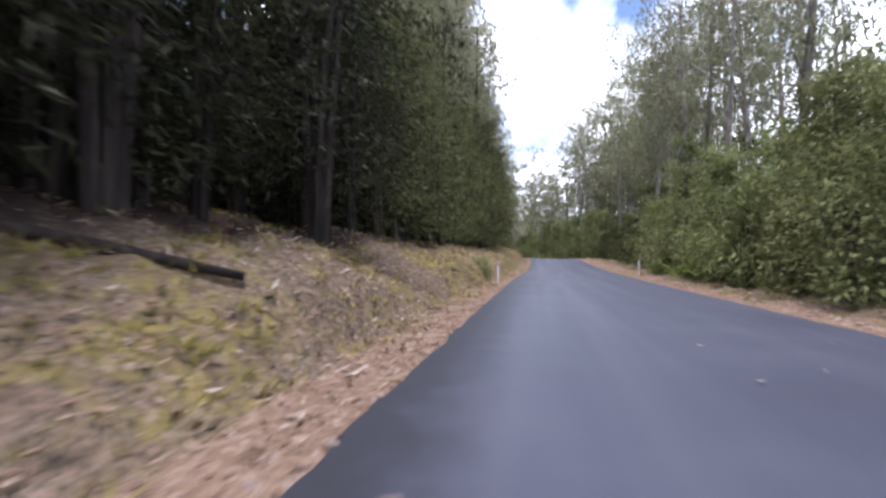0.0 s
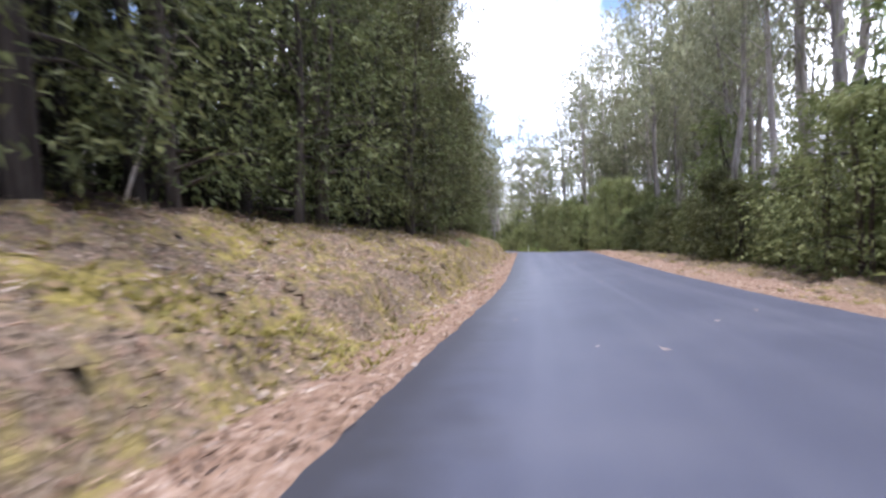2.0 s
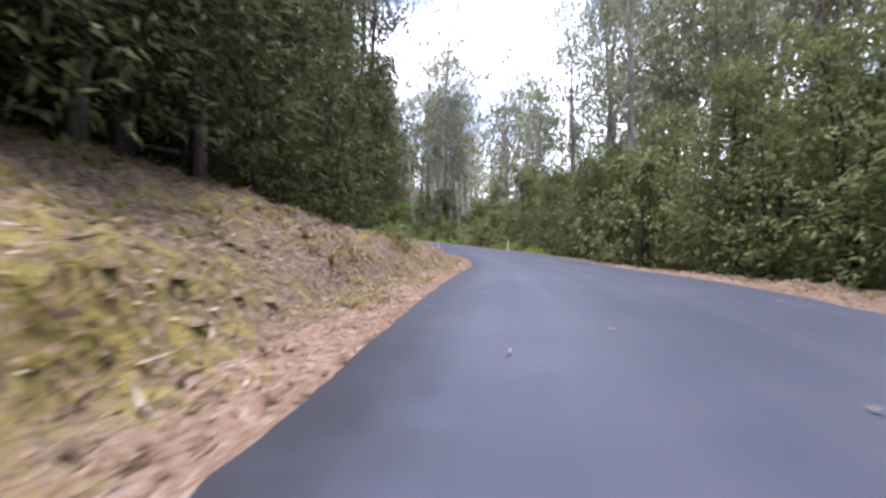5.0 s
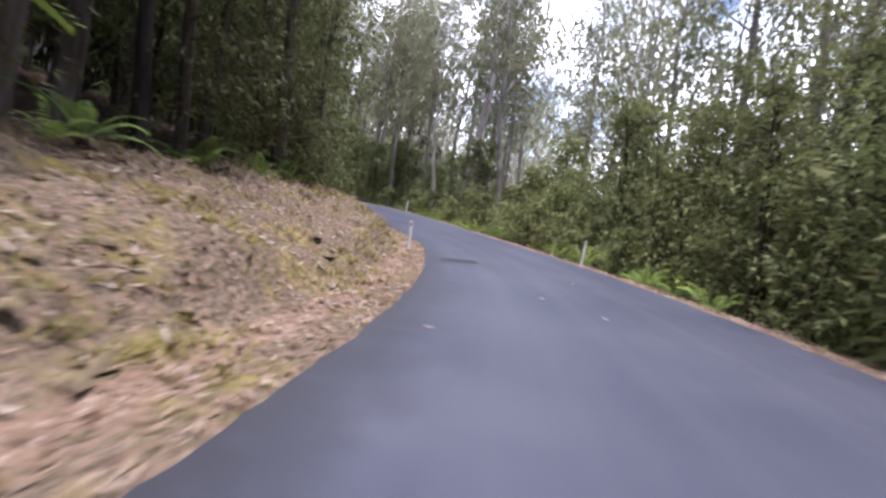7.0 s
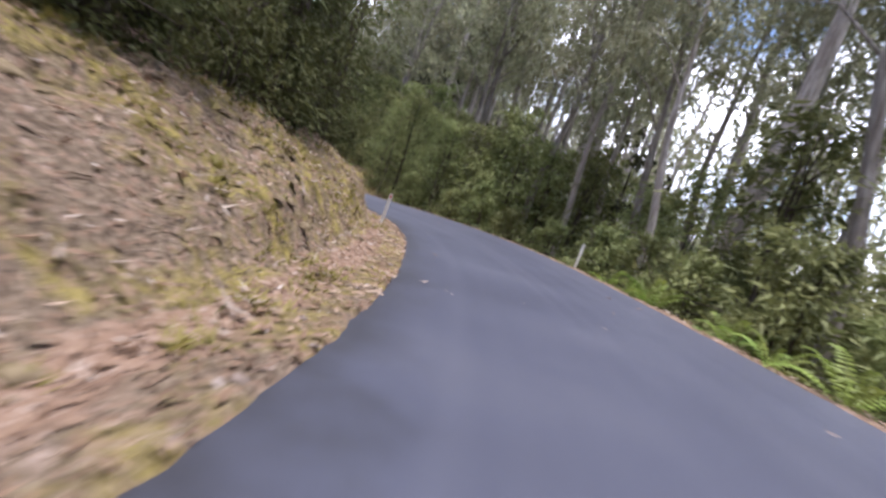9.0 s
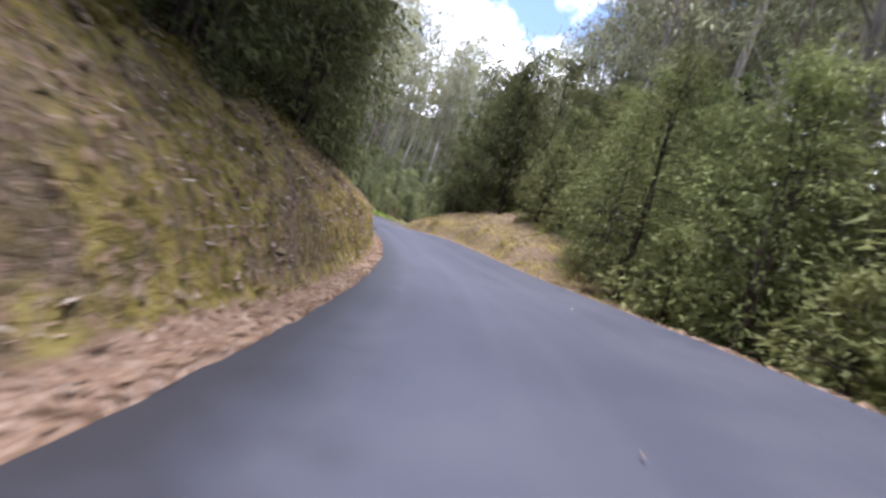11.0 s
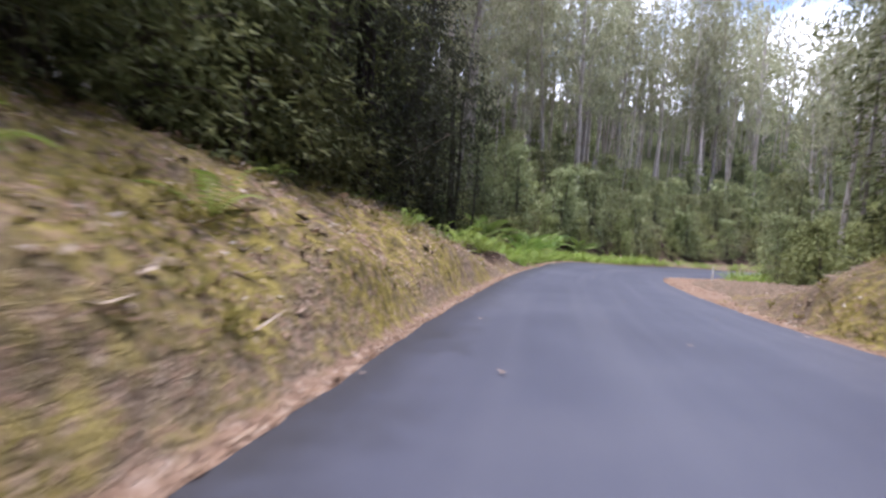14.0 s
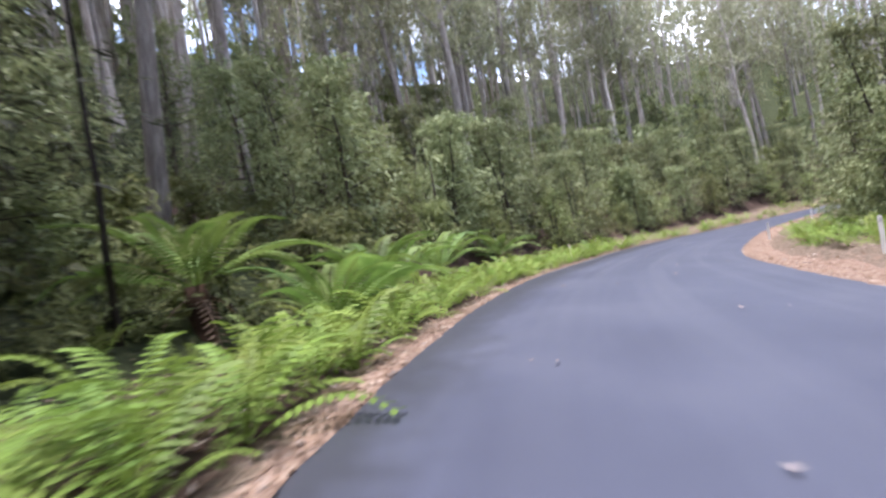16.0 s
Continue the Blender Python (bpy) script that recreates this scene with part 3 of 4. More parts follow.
FROND = [frond_mesh("frond", 0.72, 12, 1.25, 0.8, 0.15, LEAF_FERN), frond_mesh("frond", 0.66, 12, 1.55, 0.9, 0.14, LEAF_FERN), frond_mesh("frond", 0.85, 13, 0.95, 0.75, 0.14, LEAF_FERN)]
FROND_BIG = [frond_mesh("frond", 2.3, 26, 0.62, 0.62, 0.14, LEAF_TREEFERN), frond_mesh("frond", 2.0, 26, 0.95, 0.75, 0.15, LEAF_TREEFERN)]
FROND_DRY = [frond_mesh("frond", 0.8, 12, 0.6, 0.75, 0.13, LEAF_DEAD), frond_mesh("frond", 0.65, 11, 0.8, 0.95, 0.15, LEAF_DEAD)]
FROND_OLD = frond_mesh("dead_frond", 1.7, 16, 0.15, 0.75, 0.1, LEAF_DEAD)


def fern(seed, fronds=10, label="bright green bracken fern on the roadside verge"):
    rng = np.random.default_rng(seed)
    root = thing("fern", label, "fern", "verge ferns")
    for k in range(fronds):
        ob = part("frond", FROND[k % 3], root)
        s = rng.uniform(0.7, 1.15)
        ob.matrix_basis = pose(0, 0, -0.03, rng.uniform(-12, 12), rng.uniform(-28, 14), k * 360 / fronds + rng.uniform(-18, 18)) @ Matrix.Scale(s, 4)
    return root


def dry_bracken(seed):
    rng = np.random.default_rng(seed)
    root = thing("dry_bracken", "withered brown bracken fern collapsed on the bank", "fern", "withered bracken")
    for k in range(7):
        ob = part("frond", FROND_DRY[k % 2], root)
        ob.matrix_basis = pose(0, 0, 0.0, rng.uniform(-30, 30), rng.uniform(-12, 22), k * 51 + rng.uniform(-20, 20)) @ Matrix.Scale(rng.uniform(0.7, 1.15), 4)
    return root


def tree_fern(seed, trunk_h, fronds=15):
    rng = np.random.default_rng(seed)
    root = thing("tree_fern", "tree fern with long arching fronds and a brown skirt", "tree fern", "tree ferns")
    verts, faces = [], []
    us = np.linspace(0, 1, 6)
    tube([Vector((0.03 * math.sin(5 * u), 0.02 * u, -0.3 + (trunk_h + 0.3) * u)) for u in us], [0.17 + 0.05 * math.cos(9 * u) * 0.4 for u in us], 9, verts, faces)
    part("trunk", mesh_of("trunk", [tuple(v) for v in verts], faces, [FIBRE]), root)
    for k in range(fronds):
        ob = part("frond", FROND_BIG[k % 2], root)
        ob.matrix_basis = pose(0, 0, trunk_h - 0.05, rng.uniform(-10, 10), rng.uniform(-22, 10) if k % 3 else rng.uniform(-40, -25), k * 137.5 + rng.uniform(-10, 10)) @ Matrix.Scale(rng.uniform(0.75, 1.1), 4)
    for k in range(4):
        ob = part("dead_frond", FROND_OLD, root, "hanging brown dead frond")
        ob.matrix_basis = pose(0, 0, trunk_h - 0.1, 0, rng.uniform(18, 40), k * 97 + rng.uniform(-20, 20)) @ Matrix.Scale(rng.uniform(0.7, 1.0), 4)
    return root


# ---- the forest: where things stand ----
def scatter(rng, count, s_range, depth, gap, side, taken):
    """(s, o) places beside the road: depth(s) gives the nearest and farthest distance beyond the tar's edge."""
    out = []
    for _ in range(count * 14):
        if len(out) >= count:
            break
        s = rng.uniform(*s_range)
        a, b = depth(s)
        o = side * (float(HALF(s, 1)) + rng.uniform(a, b))
        x, y, _, _, wx, wy = along(s)
        p = (x + wy * o, y - wx * o)
        if all((p[0] - q[0]) ** 2 + (p[1] - q[1]) ** 2 > gap * gap for q in taken):
            # keep clear of the other arm of the bend
            s2, o2 = nearest(*p)
            if abs(o2) > float(HALF(s2, 1)) + a * 0.8:
                taken.append(p)
                out.append((s, o))
    return out


def stand_all(protos, spots, rng, **kw):
    """Copies first, from prototypes with a plain pose; then each prototype takes the first spot itself."""
    scale, sink, lean, tall = kw.get("scale", (0.8, 1.2)), kw.get("sink", 0.1), kw.get("lean", 3), kw.get("tall", (0.92, 1.1))
    poses = []
    for i, (s, o) in enumerate(spots):
        f = rng.uniform(*scale)
        poses.append(Matrix.Translation(place(s, o, -sink)) @ pose(0, 0, 0, rng.uniform(-lean, lean), rng.uniform(-lean, lean), rng.uniform(0, 360)) @ Matrix.Diagonal((f, f, f * rng.uniform(*tall), 1)))
    n = len(protos)
    for i in range(n, len(poses)):
        copy_thing(protos[i % n], poses[i])
    for p, m in zip(protos, poses):
        p.matrix_basis = m
    for p in protos[len(poses):]:                     # no spot left for it
        for ob in (*p.children_recursive, p):
            bpy.data.objects.remove(ob)


rng = np.random.default_rng(11)
taken_l, taken_r = [], []


def left_foot(s):
    return float(LEFT(s, 1) + LEFT(s, 3)) + float(np.interp(s, [112, 124, 156, 168], [0, 0.5, 0.5, 0]))


def right_foot(s):
    return float(np.interp(s, [-40, 30, 50, 75, 88, 100, 140, 150, 160, 172, 180, 190, 206, 212, 220, 240, 330], [2.8, 3.4, 4.4, 4.2, 2.8, 2.6, 2.7, 2.8, 2.5, 2.2, 3.2, 4.3, 3.6, 4.4, 9.0, 7.0, 3.4]))


DARK = "dark green understory tree with dense layered boughs"
tall_near = [understory_tree(20 + k, 10.5 + k, 2.7, 1.3 - 0.4 * k, 2900, 0.28, DARK, stems=2 + k % 2) for k in range(3)]
# tall_bare: same understory form, leaf and bark colours darkened as shade
tall_bare = [understory_tree(25 + k, 11 + 1.5 * k, 2.8, 1.7 - 0.4 * k, 3000, 0.27, "understory tree with many stems, a dense top and shade-darkened leaves", "tea_tree", leaf=LEAF_SHADED, stems=3, bark=BARK_SHADE) for k in range(3)]
tall_mid = [understory_tree(30 + k, 11.5 + k, 3.0, 2.0, 820, 0.66, DARK) for k in range(3)]
bush_near = [understory_tree(40 + k, 4.2 + 0.5 * k, 1.9, 0.35, 950, 0.38, "leafy green bush at the forest edge", "bush", LEAF_BUSH, 3) for k in range(3)]
bush_mid = [understory_tree(50 + k, 5.0 + k * 0.6, 2.2, 0.4, 480, 0.62, "leafy green bush in the forest", "bush", LEAF_BUSH, 3) for k in range(2)]
edge_tree = [understory_tree(45 + k, 7.2 + k, 2.3, 0.5, 2000, 0.34, "green understory tree behind the ferns, leaves brightened as if sunlit", "roadside_tree", LEAF_EDGE, 2) for k in range(2)]
bush_dark = [understory_tree(55 + k, 2.9 + 0.5 * k, 1.7, 0.15, 1150, 0.26, "dark low bush hanging over the bank", "bush", LEAF_DARK, 3) for k in range(2)]
gums = [gum_tree(60 + k, 26 + 3 * k, 0.26 + 0.05 * k, (0.42, 0.36, 0.44, 0.38)[k], 1200, "tall pale-barked gum tree with a feathery crown", 18, size=0.66) for k in range(4)]
gums_left = [gum_tree(63 + 20 * k, 27 + 3 * k, 0.27 + 0.05 * k, 0.42, 1400, "tall brown-barked gum tree rising from the shade", 16, size=0.62, bark=BARK_BROWN) for k in range(2)]
gums_back = [gum_tree(65 + k, 28 + 4 * k, 0.28 + 0.05 * k, 0.4, 430, "tall pale-barked gum tree with a feathery crown", 14, size=1.08) for k in range(3)]
poles = [gum_tree(70 + k, 17 + 3 * k, 0.12 + 0.03 * k, 0.5, 360, "slender grey-barked young gum tree", 10, "young_gum_tree") for k in range(2)]

dark_poles = [gum_tree(75 + k, 12 + 3 * k, 0.1 + 0.04 * k, 0.55, 360, "slender young tree with bark and leaves darkened for the shade", 8, "young_tree", 0.5, BARK_SHADE, LEAF_SHADED) for k in range(3)]

# left: a dense dark edge above the bank as far as the bend, lower green bushes round it
spots = scatter(rng, 84, (-14, 219), lambda s: (left_foot(s) - 0.2, left_foot(s) + 3.4), 2.0, -1, taken_l)
# hang: overhanging trees added to shade the top of the left bank
hang = scatter(rng, 8, (-2, 21), lambda s: (left_foot(s) - 1.5, left_foot(s) - 0.1), 2.2, -1, [])
corner = scatter(rng, 13, (199, 216), lambda s: (right_foot(s), right_foot(s) + 2.6), 1.5, 1, taken_r)
corner += scatter(rng, 4, (196, 213), lambda s: (left_foot(s) + 0.2, left_foot(s) + 1.4), 2.0, -1, [])
stand_all([understory_tree(36, 12.5, 2.9, 1.0, 3200, 0.28, DARK), understory_tree(37, 13.5, 3.0, 1.4, 3200, 0.28, DARK)], corner, rng, scale=(0.95, 1.25))
wall = scatter(rng, 36, (84, 128), lambda s: (right_foot(s) + 0.5, right_foot(s) + 7), 1.9, 1, taken_r)
stand_all([understory_tree(47 + k, 8.2 + k, 2.7, 0.4, 3200, 0.28, "dense green understory tree beside the road", "roadside_tree", LEAF_BUSH, 3) for k in range(2)], wall, rng, scale=(0.75, 1.2))
spots += scatter(rng, 27, (166, 213), lambda s: (right_foot(s) + 0.3, right_foot(s) + 4), 2.0, 1, taken_r)
order = rng.permutation(len(spots))
spots = [spots[i] for i in order]
spots += scatter(rng, 28, (212, 230.5), lambda s: (6.2, 15), 1.5, -1, taken_l)
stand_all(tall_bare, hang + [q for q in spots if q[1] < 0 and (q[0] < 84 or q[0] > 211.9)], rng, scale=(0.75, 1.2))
olive = [q for q in spots if q[1] > 0 and q[0] < 194]
stand_all([understory_tree(23 + 4 * k, 9.5 + k, 2.7, 0.8, 2900, 0.28, "olive green understory tree above the cutting", leaf=LEAF_BUSH) for k in range(2)], olive, rng, scale=(0.75, 1.1))
stand_all(tall_near, [q for q in spots if q not in olive and (q[1] > 0 or 84 <= q[0] <= 211.9)], rng, scale=(0.8, 1.15))
spots = scatter(rng, 95, (-14, 225), lambda s: (left_foot(s) + 2.5, left_foot(s) + 12), 2.6, -1, taken_l)
spots += scatter(rng, 24, (-10, 80), lambda s: (right_foot(s) + 3, right_foot(s) + 14), 3.4, 1, taken_r)
spots += scatter(rng, 44, (158, 222), lambda s: (right_foot(s) + 1.5, right_foot(s) + 11), 1.9, 1, taken_r)
spots += scatter(rng, 40, (-20, 60), lambda s: (left_foot(s) + 4, left_foot(s) + 16), 2.2, -1, taken_l)
deep = [q for q in spots if abs(q[1]) > 14.5]
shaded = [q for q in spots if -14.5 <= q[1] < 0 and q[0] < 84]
stand_all([understory_tree(33 + k, 11.5 + k, 3.0, 2.4, 820, 0.66, "understory tree with leaves darkened for deep shade", "tea_tree", leaf=LEAF_SHADED, bark=BARK_SHADE) for k in range(2)], shaded, rng, scale=(0.75, 1.2))
mid = [q for q in spots if abs(q[1]) <= 14.5 and q not in shaded]
stand_all([understory_tree(35, 10.5, 3.0, 1.4, 900, 0.62, "olive green understory tree in the open forest", leaf=LEAF_BUSH)], [q for q in mid if 0 < q[1] and q[0] < 195], rng, scale=(0.7, 1.1))
stand_all(tall_mid, [q for q in mid if q[1] < 0 or q[0] >= 195], rng, scale=(0.75, 1.2))
lit = scatter(rng, 18, (22, 86), lambda s: (left_foot(s) - 0.9, left_foot(s) + 1.2), 2.0, -1, [])
stand_all([understory_tree(48 + 3 * k, 11 + k, 2.8, 0.9, 3600, 0.25, "green understory tree with dense outer boughs", "understory_tree", LEAF_DARK, 2) for k in range(2)], lit, rng, scale=(1.0, 1.3))
back = scatter(rng, 20, (88, 132), lambda s: (right_foot(s) + 4, right_foot(s) + 11), 2.2, 1, [])
back += scatter(rng, 9, (122, 138), lambda s: (right_foot(s) + 4, right_foot(s) + 12), 2.2, 1, [])
back += scatter(rng, 18, (134, 166), lambda s: (right_foot(s) + 3, right_foot(s) + 13), 2.2, 1, [])
stand_all([understory_tree(38, 8.5, 2.9, 0.3, 1100, 0.52, "leafy green tree on the slope below the road", "understory_tree", LEAF_BUSH, 3)], back, rng, scale=(0.8, 1.2))
spots = scatter(rng, 60, (231, 318), lambda s: (6.8 if s < 250 else 5.5, 18), 2.2, -1, taken_l)
spots += scatter(rng, 12, (238, 318), lambda s: (right_foot(s) + 1, right_foot(s) + 12), 3, 1, taken_r)
spots += [(251.5, 9.6), (256, 10.2), (262, 9.4)]
stand_all(edge_tree, spots, rng, scale=(0.75, 1.3))
# right: layered trees close to the straight, lower ones towards the bend
edge = scatter(rng, 24, (8, 52), lambda s: (right_foot(s) + 0.2, right_foot(s) + 5), 2.2, 1, taken_r)
stand_all([understory_tree(130 + k, 7 + k, 2.5, 0.5, 2900, 0.28, "olive green layered understory tree beside the straight", "roadside_tree", LEAF_BUSH, 3) for k in range(2)], edge, rng, scale=(0.75, 1.2))
edge = scatter(rng, 24, (50, 92), lambda s: (right_foot(s) + 0.2, right_foot(s) + 4.5), 2.0, 1, taken_r)
stand_all([understory_tree(134, 4.6, 2.1, 0.3, 1500, 0.34, "dark green rounded bush under the gum trees", "understory_bush", LEAF_DARK, 3)], edge, rng, scale=(0.7, 1.15))
# bushes
spots = scatter(rng, 80, (4, 320), lambda s: (right_foot(s), right_foot(s) + 2.0), 2.0, 1, taken_r)
spots += scatter(rng, 26, (244, 320), lambda s: (6.0 if s < 252 else 4.6, 9), 2.1, -1, taken_l)
big = [q for q in spots if q[1] > 0 and 86 < q[0] < 160]
stand_all(bush_near[:2], [q for q in spots if q not in big], rng, scale=(0.7, 1.2))
stand_all(bush_near[2:], [q for q in big if q[0] < 112], rng, scale=(1.0, 1.4))
stand_all([understory_tree(43, 3.4, 1.7, 0.25, 900, 0.36, "leafy green bush below the road edge", "bush", LEAF_BUSH, 3)], [q for q in big if q[0] >= 112], rng, scale=(0.75, 1.2))
spots = scatter(rng, 100, (-4, 310), lambda s: (right_foot(s) + 2.2, right_foot(s) + 12), 2.5, 1, taken_r)
spots = [q for q in spots if not 114 < q[0] < 160 or q[1] > 9.5]
spots += scatter(rng, 24, (242, 310), lambda s: (8, 18), 2.6, -1, taken_l)
spots += scatter(rng, 16, (84, 140), lambda s: (right_foot(s) + 2, right_foot(s) + 7), 2.0, 1, taken_r)
stand_all(bush_mid, spots, rng, scale=(0.8, 1.35))
# dark low growth along the top of the left bank
spots = scatter(rng, 70, (84, 219), lambda s: (left_foot(s) - 0.4, left_foot(s) + 1.2), 1.3, -1, [])
spots = [q for q in spots if not 97 < q[0] < 119]
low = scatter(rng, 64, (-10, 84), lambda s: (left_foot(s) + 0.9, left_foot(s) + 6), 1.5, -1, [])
stand_all([understory_tree(59, 2.7, 1.6, 0.15, 900, 0.3, "low shrub with leaves darkened for the forest shade", "shade_shrub", LEAF_SHADED, 3)], low, rng, scale=(0.6, 1.1))
stand_all(bush_dark, spots, rng, scale=(0.7, 1.2))
# tall gums
spots = scatter(rng, 85, (10, 320), lambda s: (right_foot(s) + 2.0, right_foot(s) + 15), 2.3, 1, taken_r)
spots += scatter(rng, 16, (240, 320), lambda s: (8, 20), 2.8, -1, taken_l)
spots += scatter(rng, 16, (30, 70), lambda s: (right_foot(s) + 1.0, right_foot(s) + 7), 2.0, 1, taken_r)
spots += scatter(rng, 24, (88, 128), lambda s: (right_foot(s) + 1.0, right_foot(s) + 10), 2.0, 1, taken_r)
lefts = scatter(rng, 26, (38, 112), lambda s: (left_foot(s) + 1, left_foot(s) + 8), 2.0, -1, taken_l)
lefts += scatter(rng, 14, (62, 104), lambda s: (left_foot(s) + 0.5, left_foot(s) + 5), 1.8, -1, taken_l)
# gums added for high crown cover that keeps light off the left bank
lefts += scatter(rng, 12, (-10, 30), lambda s: (left_foot(s) + 0.4, left_foot(s) + 6), 1.6, -1, taken_l)
lefts += scatter(rng, 9, (152, 180), lambda s: (left_foot(s) + 0.4, left_foot(s) + 3), 1.8, -1, taken_l)
lefts += scatter(rng, 14, (148, 188), lambda s: (left_foot(s) + 2.5, left_foot(s) + 12), 2.0, -1, taken_l)
stand_all(gums_left, [q for q in lefts if q[0] >= 84], rng, scale=(0.75, 1.15), lean=4)
stand_all([gum_tree(64, 28, 0.27, 0.42, 1400, "tall gum tree with bark darkened for the shaded forest", 16, size=0.62, bark=BARK_SHADE)], [q for q in lefts if q[0] < 84], rng, scale=(0.75, 1.15), lean=4)
spots += scatter(rng, 15, (112, 164), lambda s: (right_foot(s) + 2.2, right_foot(s) + 9), 2.2, 1, taken_r)
spots += scatter(rng, 20, (176, 222), lambda s: (right_foot(s) + 2, right_foot(s) + 12), 2.4, 1, taken_r)
spots += scatter(rng, 24, (88, 132), lambda s: (right_foot(s) + 3, right_foot(s) + 22), 2.2, 1, taken_r)
giants = scatter(rng, 14, (84, 128), lambda s: (right_foot(s) + 2, right_foot(s) + 15), 2.4, 1, taken_r) + scatter(rng, 11, (106, 140), lambda s: (right_foot(s) + 0.6, right_foot(s) + 6), 2.2, 1, taken_r) + scatter(rng, 18, (236, 305), lambda s: (8, 24), 2.6, -1, taken_l)
stand_all([gum_tree(68, 41, 0.42, 0.3, 2600, "very tall grey-barked gum tree beyond the bend", 24, size=0.7)], giants, rng, scale=(0.8, 1.1), lean=3)
stand_all([gum_tree(69, 39, 0.42, 0.34, 2600, "very tall pale-barked gum tree above the cutting", 22, size=0.65)], scatter(rng, 13, (184, 214), lambda s: (right_foot(s) + 2.5, right_foot(s) + 17), 2.4, 1, taken_r), rng, scale=(0.85, 1.1), lean=3)
spots += scatter(rng, 14, (180, 216), lambda s: (right_foot(s) + 2, right_foot(s) + 22), 2.2, 1, taken_r)
spots += scatter(rng, 12, (58, 92), lambda s: (right_foot(s) + 0.5, right_foot(s) + 6), 1.8, 1, taken_r)
spots += scatter(rng, 12, (158, 186), lambda s: (right_foot(s) + 2, right_foot(s) + 10), 2.0, 1, taken_r)
spots += scatter(rng, 16, (158, 192), lambda s: (right_foot(s) + 1, right_foot(s) + 8), 1.8, 1, taken_r)
order = rng.permutation(len(spots))
stand_all(gums, [spots[i] for i in order], rng, scale=(0.75, 1.15), lean=4)
spots = scatter(rng, 50, (20, 320), lambda s: (right_foot(s) + 14, right_foot(s) + 34), 2.6, 1, taken_r)
spots += scatter(rng, 75, (216, 325), lambda s: (14, 42), 2.4, -1, taken_l)
spots += scatter(rng, 30, (90, 216), lambda s: (left_foot(s) + 6, left_foot(s) + 24), 3.0, -1, taken_l)
spots += scatter(rng, 34, (200, 252), lambda s: (right_foot(s) + 5, right_foot(s) + 32), 2.4, 1, taken_r)
spots += scatter(rng, 26, (40, 96), lambda s: (left_foot(s) + 5, left_foot(s) + 16), 2.2, -1, taken_l)
order = rng.permutation(len(spots))
behind = [q for q in spots if abs(q[1]) > 21]                  # too far to tell apart
stand_all(gums_back, [spots[i] for i in order if abs(spots[i][1]) <= 21], rng, scale=(0.75, 1.15), lean=4)
spots = scatter(rng, 55, (-5, 320), lambda s: (right_foot(s) + 1.5, right_foot(s) + 25), 1.8, 1, taken_r)
shade = scatter(rng, 80, (-10, 234), lambda s: (left_foot(s) + 0.6, left_foot(s) + 12), 1.5, -1, taken_l)
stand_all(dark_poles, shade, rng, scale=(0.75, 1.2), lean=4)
spots += scatter(rng, 25, (240, 310), lambda s: (8, 34), 2.2, -1, taken_l)
order = rng.permutation(len(spots))
stand_all(poles, [spots[i] for i in order], rng, scale=(0.75, 1.2), lean=4)


def far_forest(name, label, trees, sprays, seed, leaf, bark, tall, clear, size):
    """Trees too far and too many to count, in one mesh."""
    rg = np.random.default_rng(seed)
    verts, faces, cen, axs, ln = [], [], [], [], []
    for x, y, z in trees:
        h = rg.uniform(*tall)
        p = Vector((x, y, z - 0.5))
        lean = Vector((rg.normal(0, 0.03) * h, rg.normal(0, 0.03) * h, h))
        r = 0.009 * h + 0.03
        tube([p, p + lean * 0.5, p + lean * 0.95], [r, r * 0.7, r * 0.12], 4, verts, faces)
        n = 13
        c0 = np.array(p)[None] + np.array(lean)[None] * rg.uniform(clear, 1.0, n)[:, None] + rg.normal(0, 0.065, (n, 3)) * h * np.array([1, 1, 0.3])
        c = np.repeat(c0, sprays // n, axis=0)
        c = c + rg.normal(0, 0.032, c.shape) * h * np.array([1, 1, 0.7])
        cen.append(c)
        axs.append(np.tile(np.array([0, 0, -0.3]), (len(c), 1)))
    cen = np.concatenate(cen)
    v, f = leaves(rg, cen, np.concatenate(axs), size * 0.85, size * 0.4, 0.25)
    k = len(verts)
    allv = np.concatenate([np.array([tuple(q) for q in verts]), v])
    allf = list(faces) + (f + k).tolist()
    me = mesh_of(name, allv, allf, [bark, leaf], smooth=False, index=[0] * len(faces) + [1] * len(f))
    tagged(new(name, me), label, "forest", kind="stuff")


def far_spots(rg, count, near, far, keep):
    """Even over the land, near to far metres from the road, and closing behind its last bend."""
    out = []
    while len(out) < count:
        x, y = rg.uniform(-260, 120), rg.uniform(-40, 440)
        s, o = nearest(x, y)
        gone = math.hypot(x - LINE[-1, 0], y - LINE[-1, 1])
        beyond = y > LINE[-1, 1] + 3 and gone < 150
        if not (near < abs(o) < far) and not beyond:
            continue
        if rg.uniform() > keep(s, o):
            continue
        out.append((x, y, float(relief(s, o)[0])))
    return out


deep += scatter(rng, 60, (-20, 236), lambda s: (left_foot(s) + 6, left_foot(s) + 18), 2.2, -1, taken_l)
far_forest("deep_understory", "dense understory deep in the forest, leaves darkened for shade", [tuple(place(*q)) for q in deep], 182, 8, LEAF_SHADED, BARK_DARK, (9, 14), 0.15, 0.9)
far_forest("far_gum_forest", "distant tall gum forest on the hillsides", [tuple(place(*q)) for q in behind] + far_spots(rng, 930, 32, 95, lambda s, o: 0.9 if o > 0 and 84 < s < 165 else (1.0 if s > 165 else 0.6)),
           91, 3, LEAF_GUM, BARK_GUM, (24, 42), 0.32, 1.45)
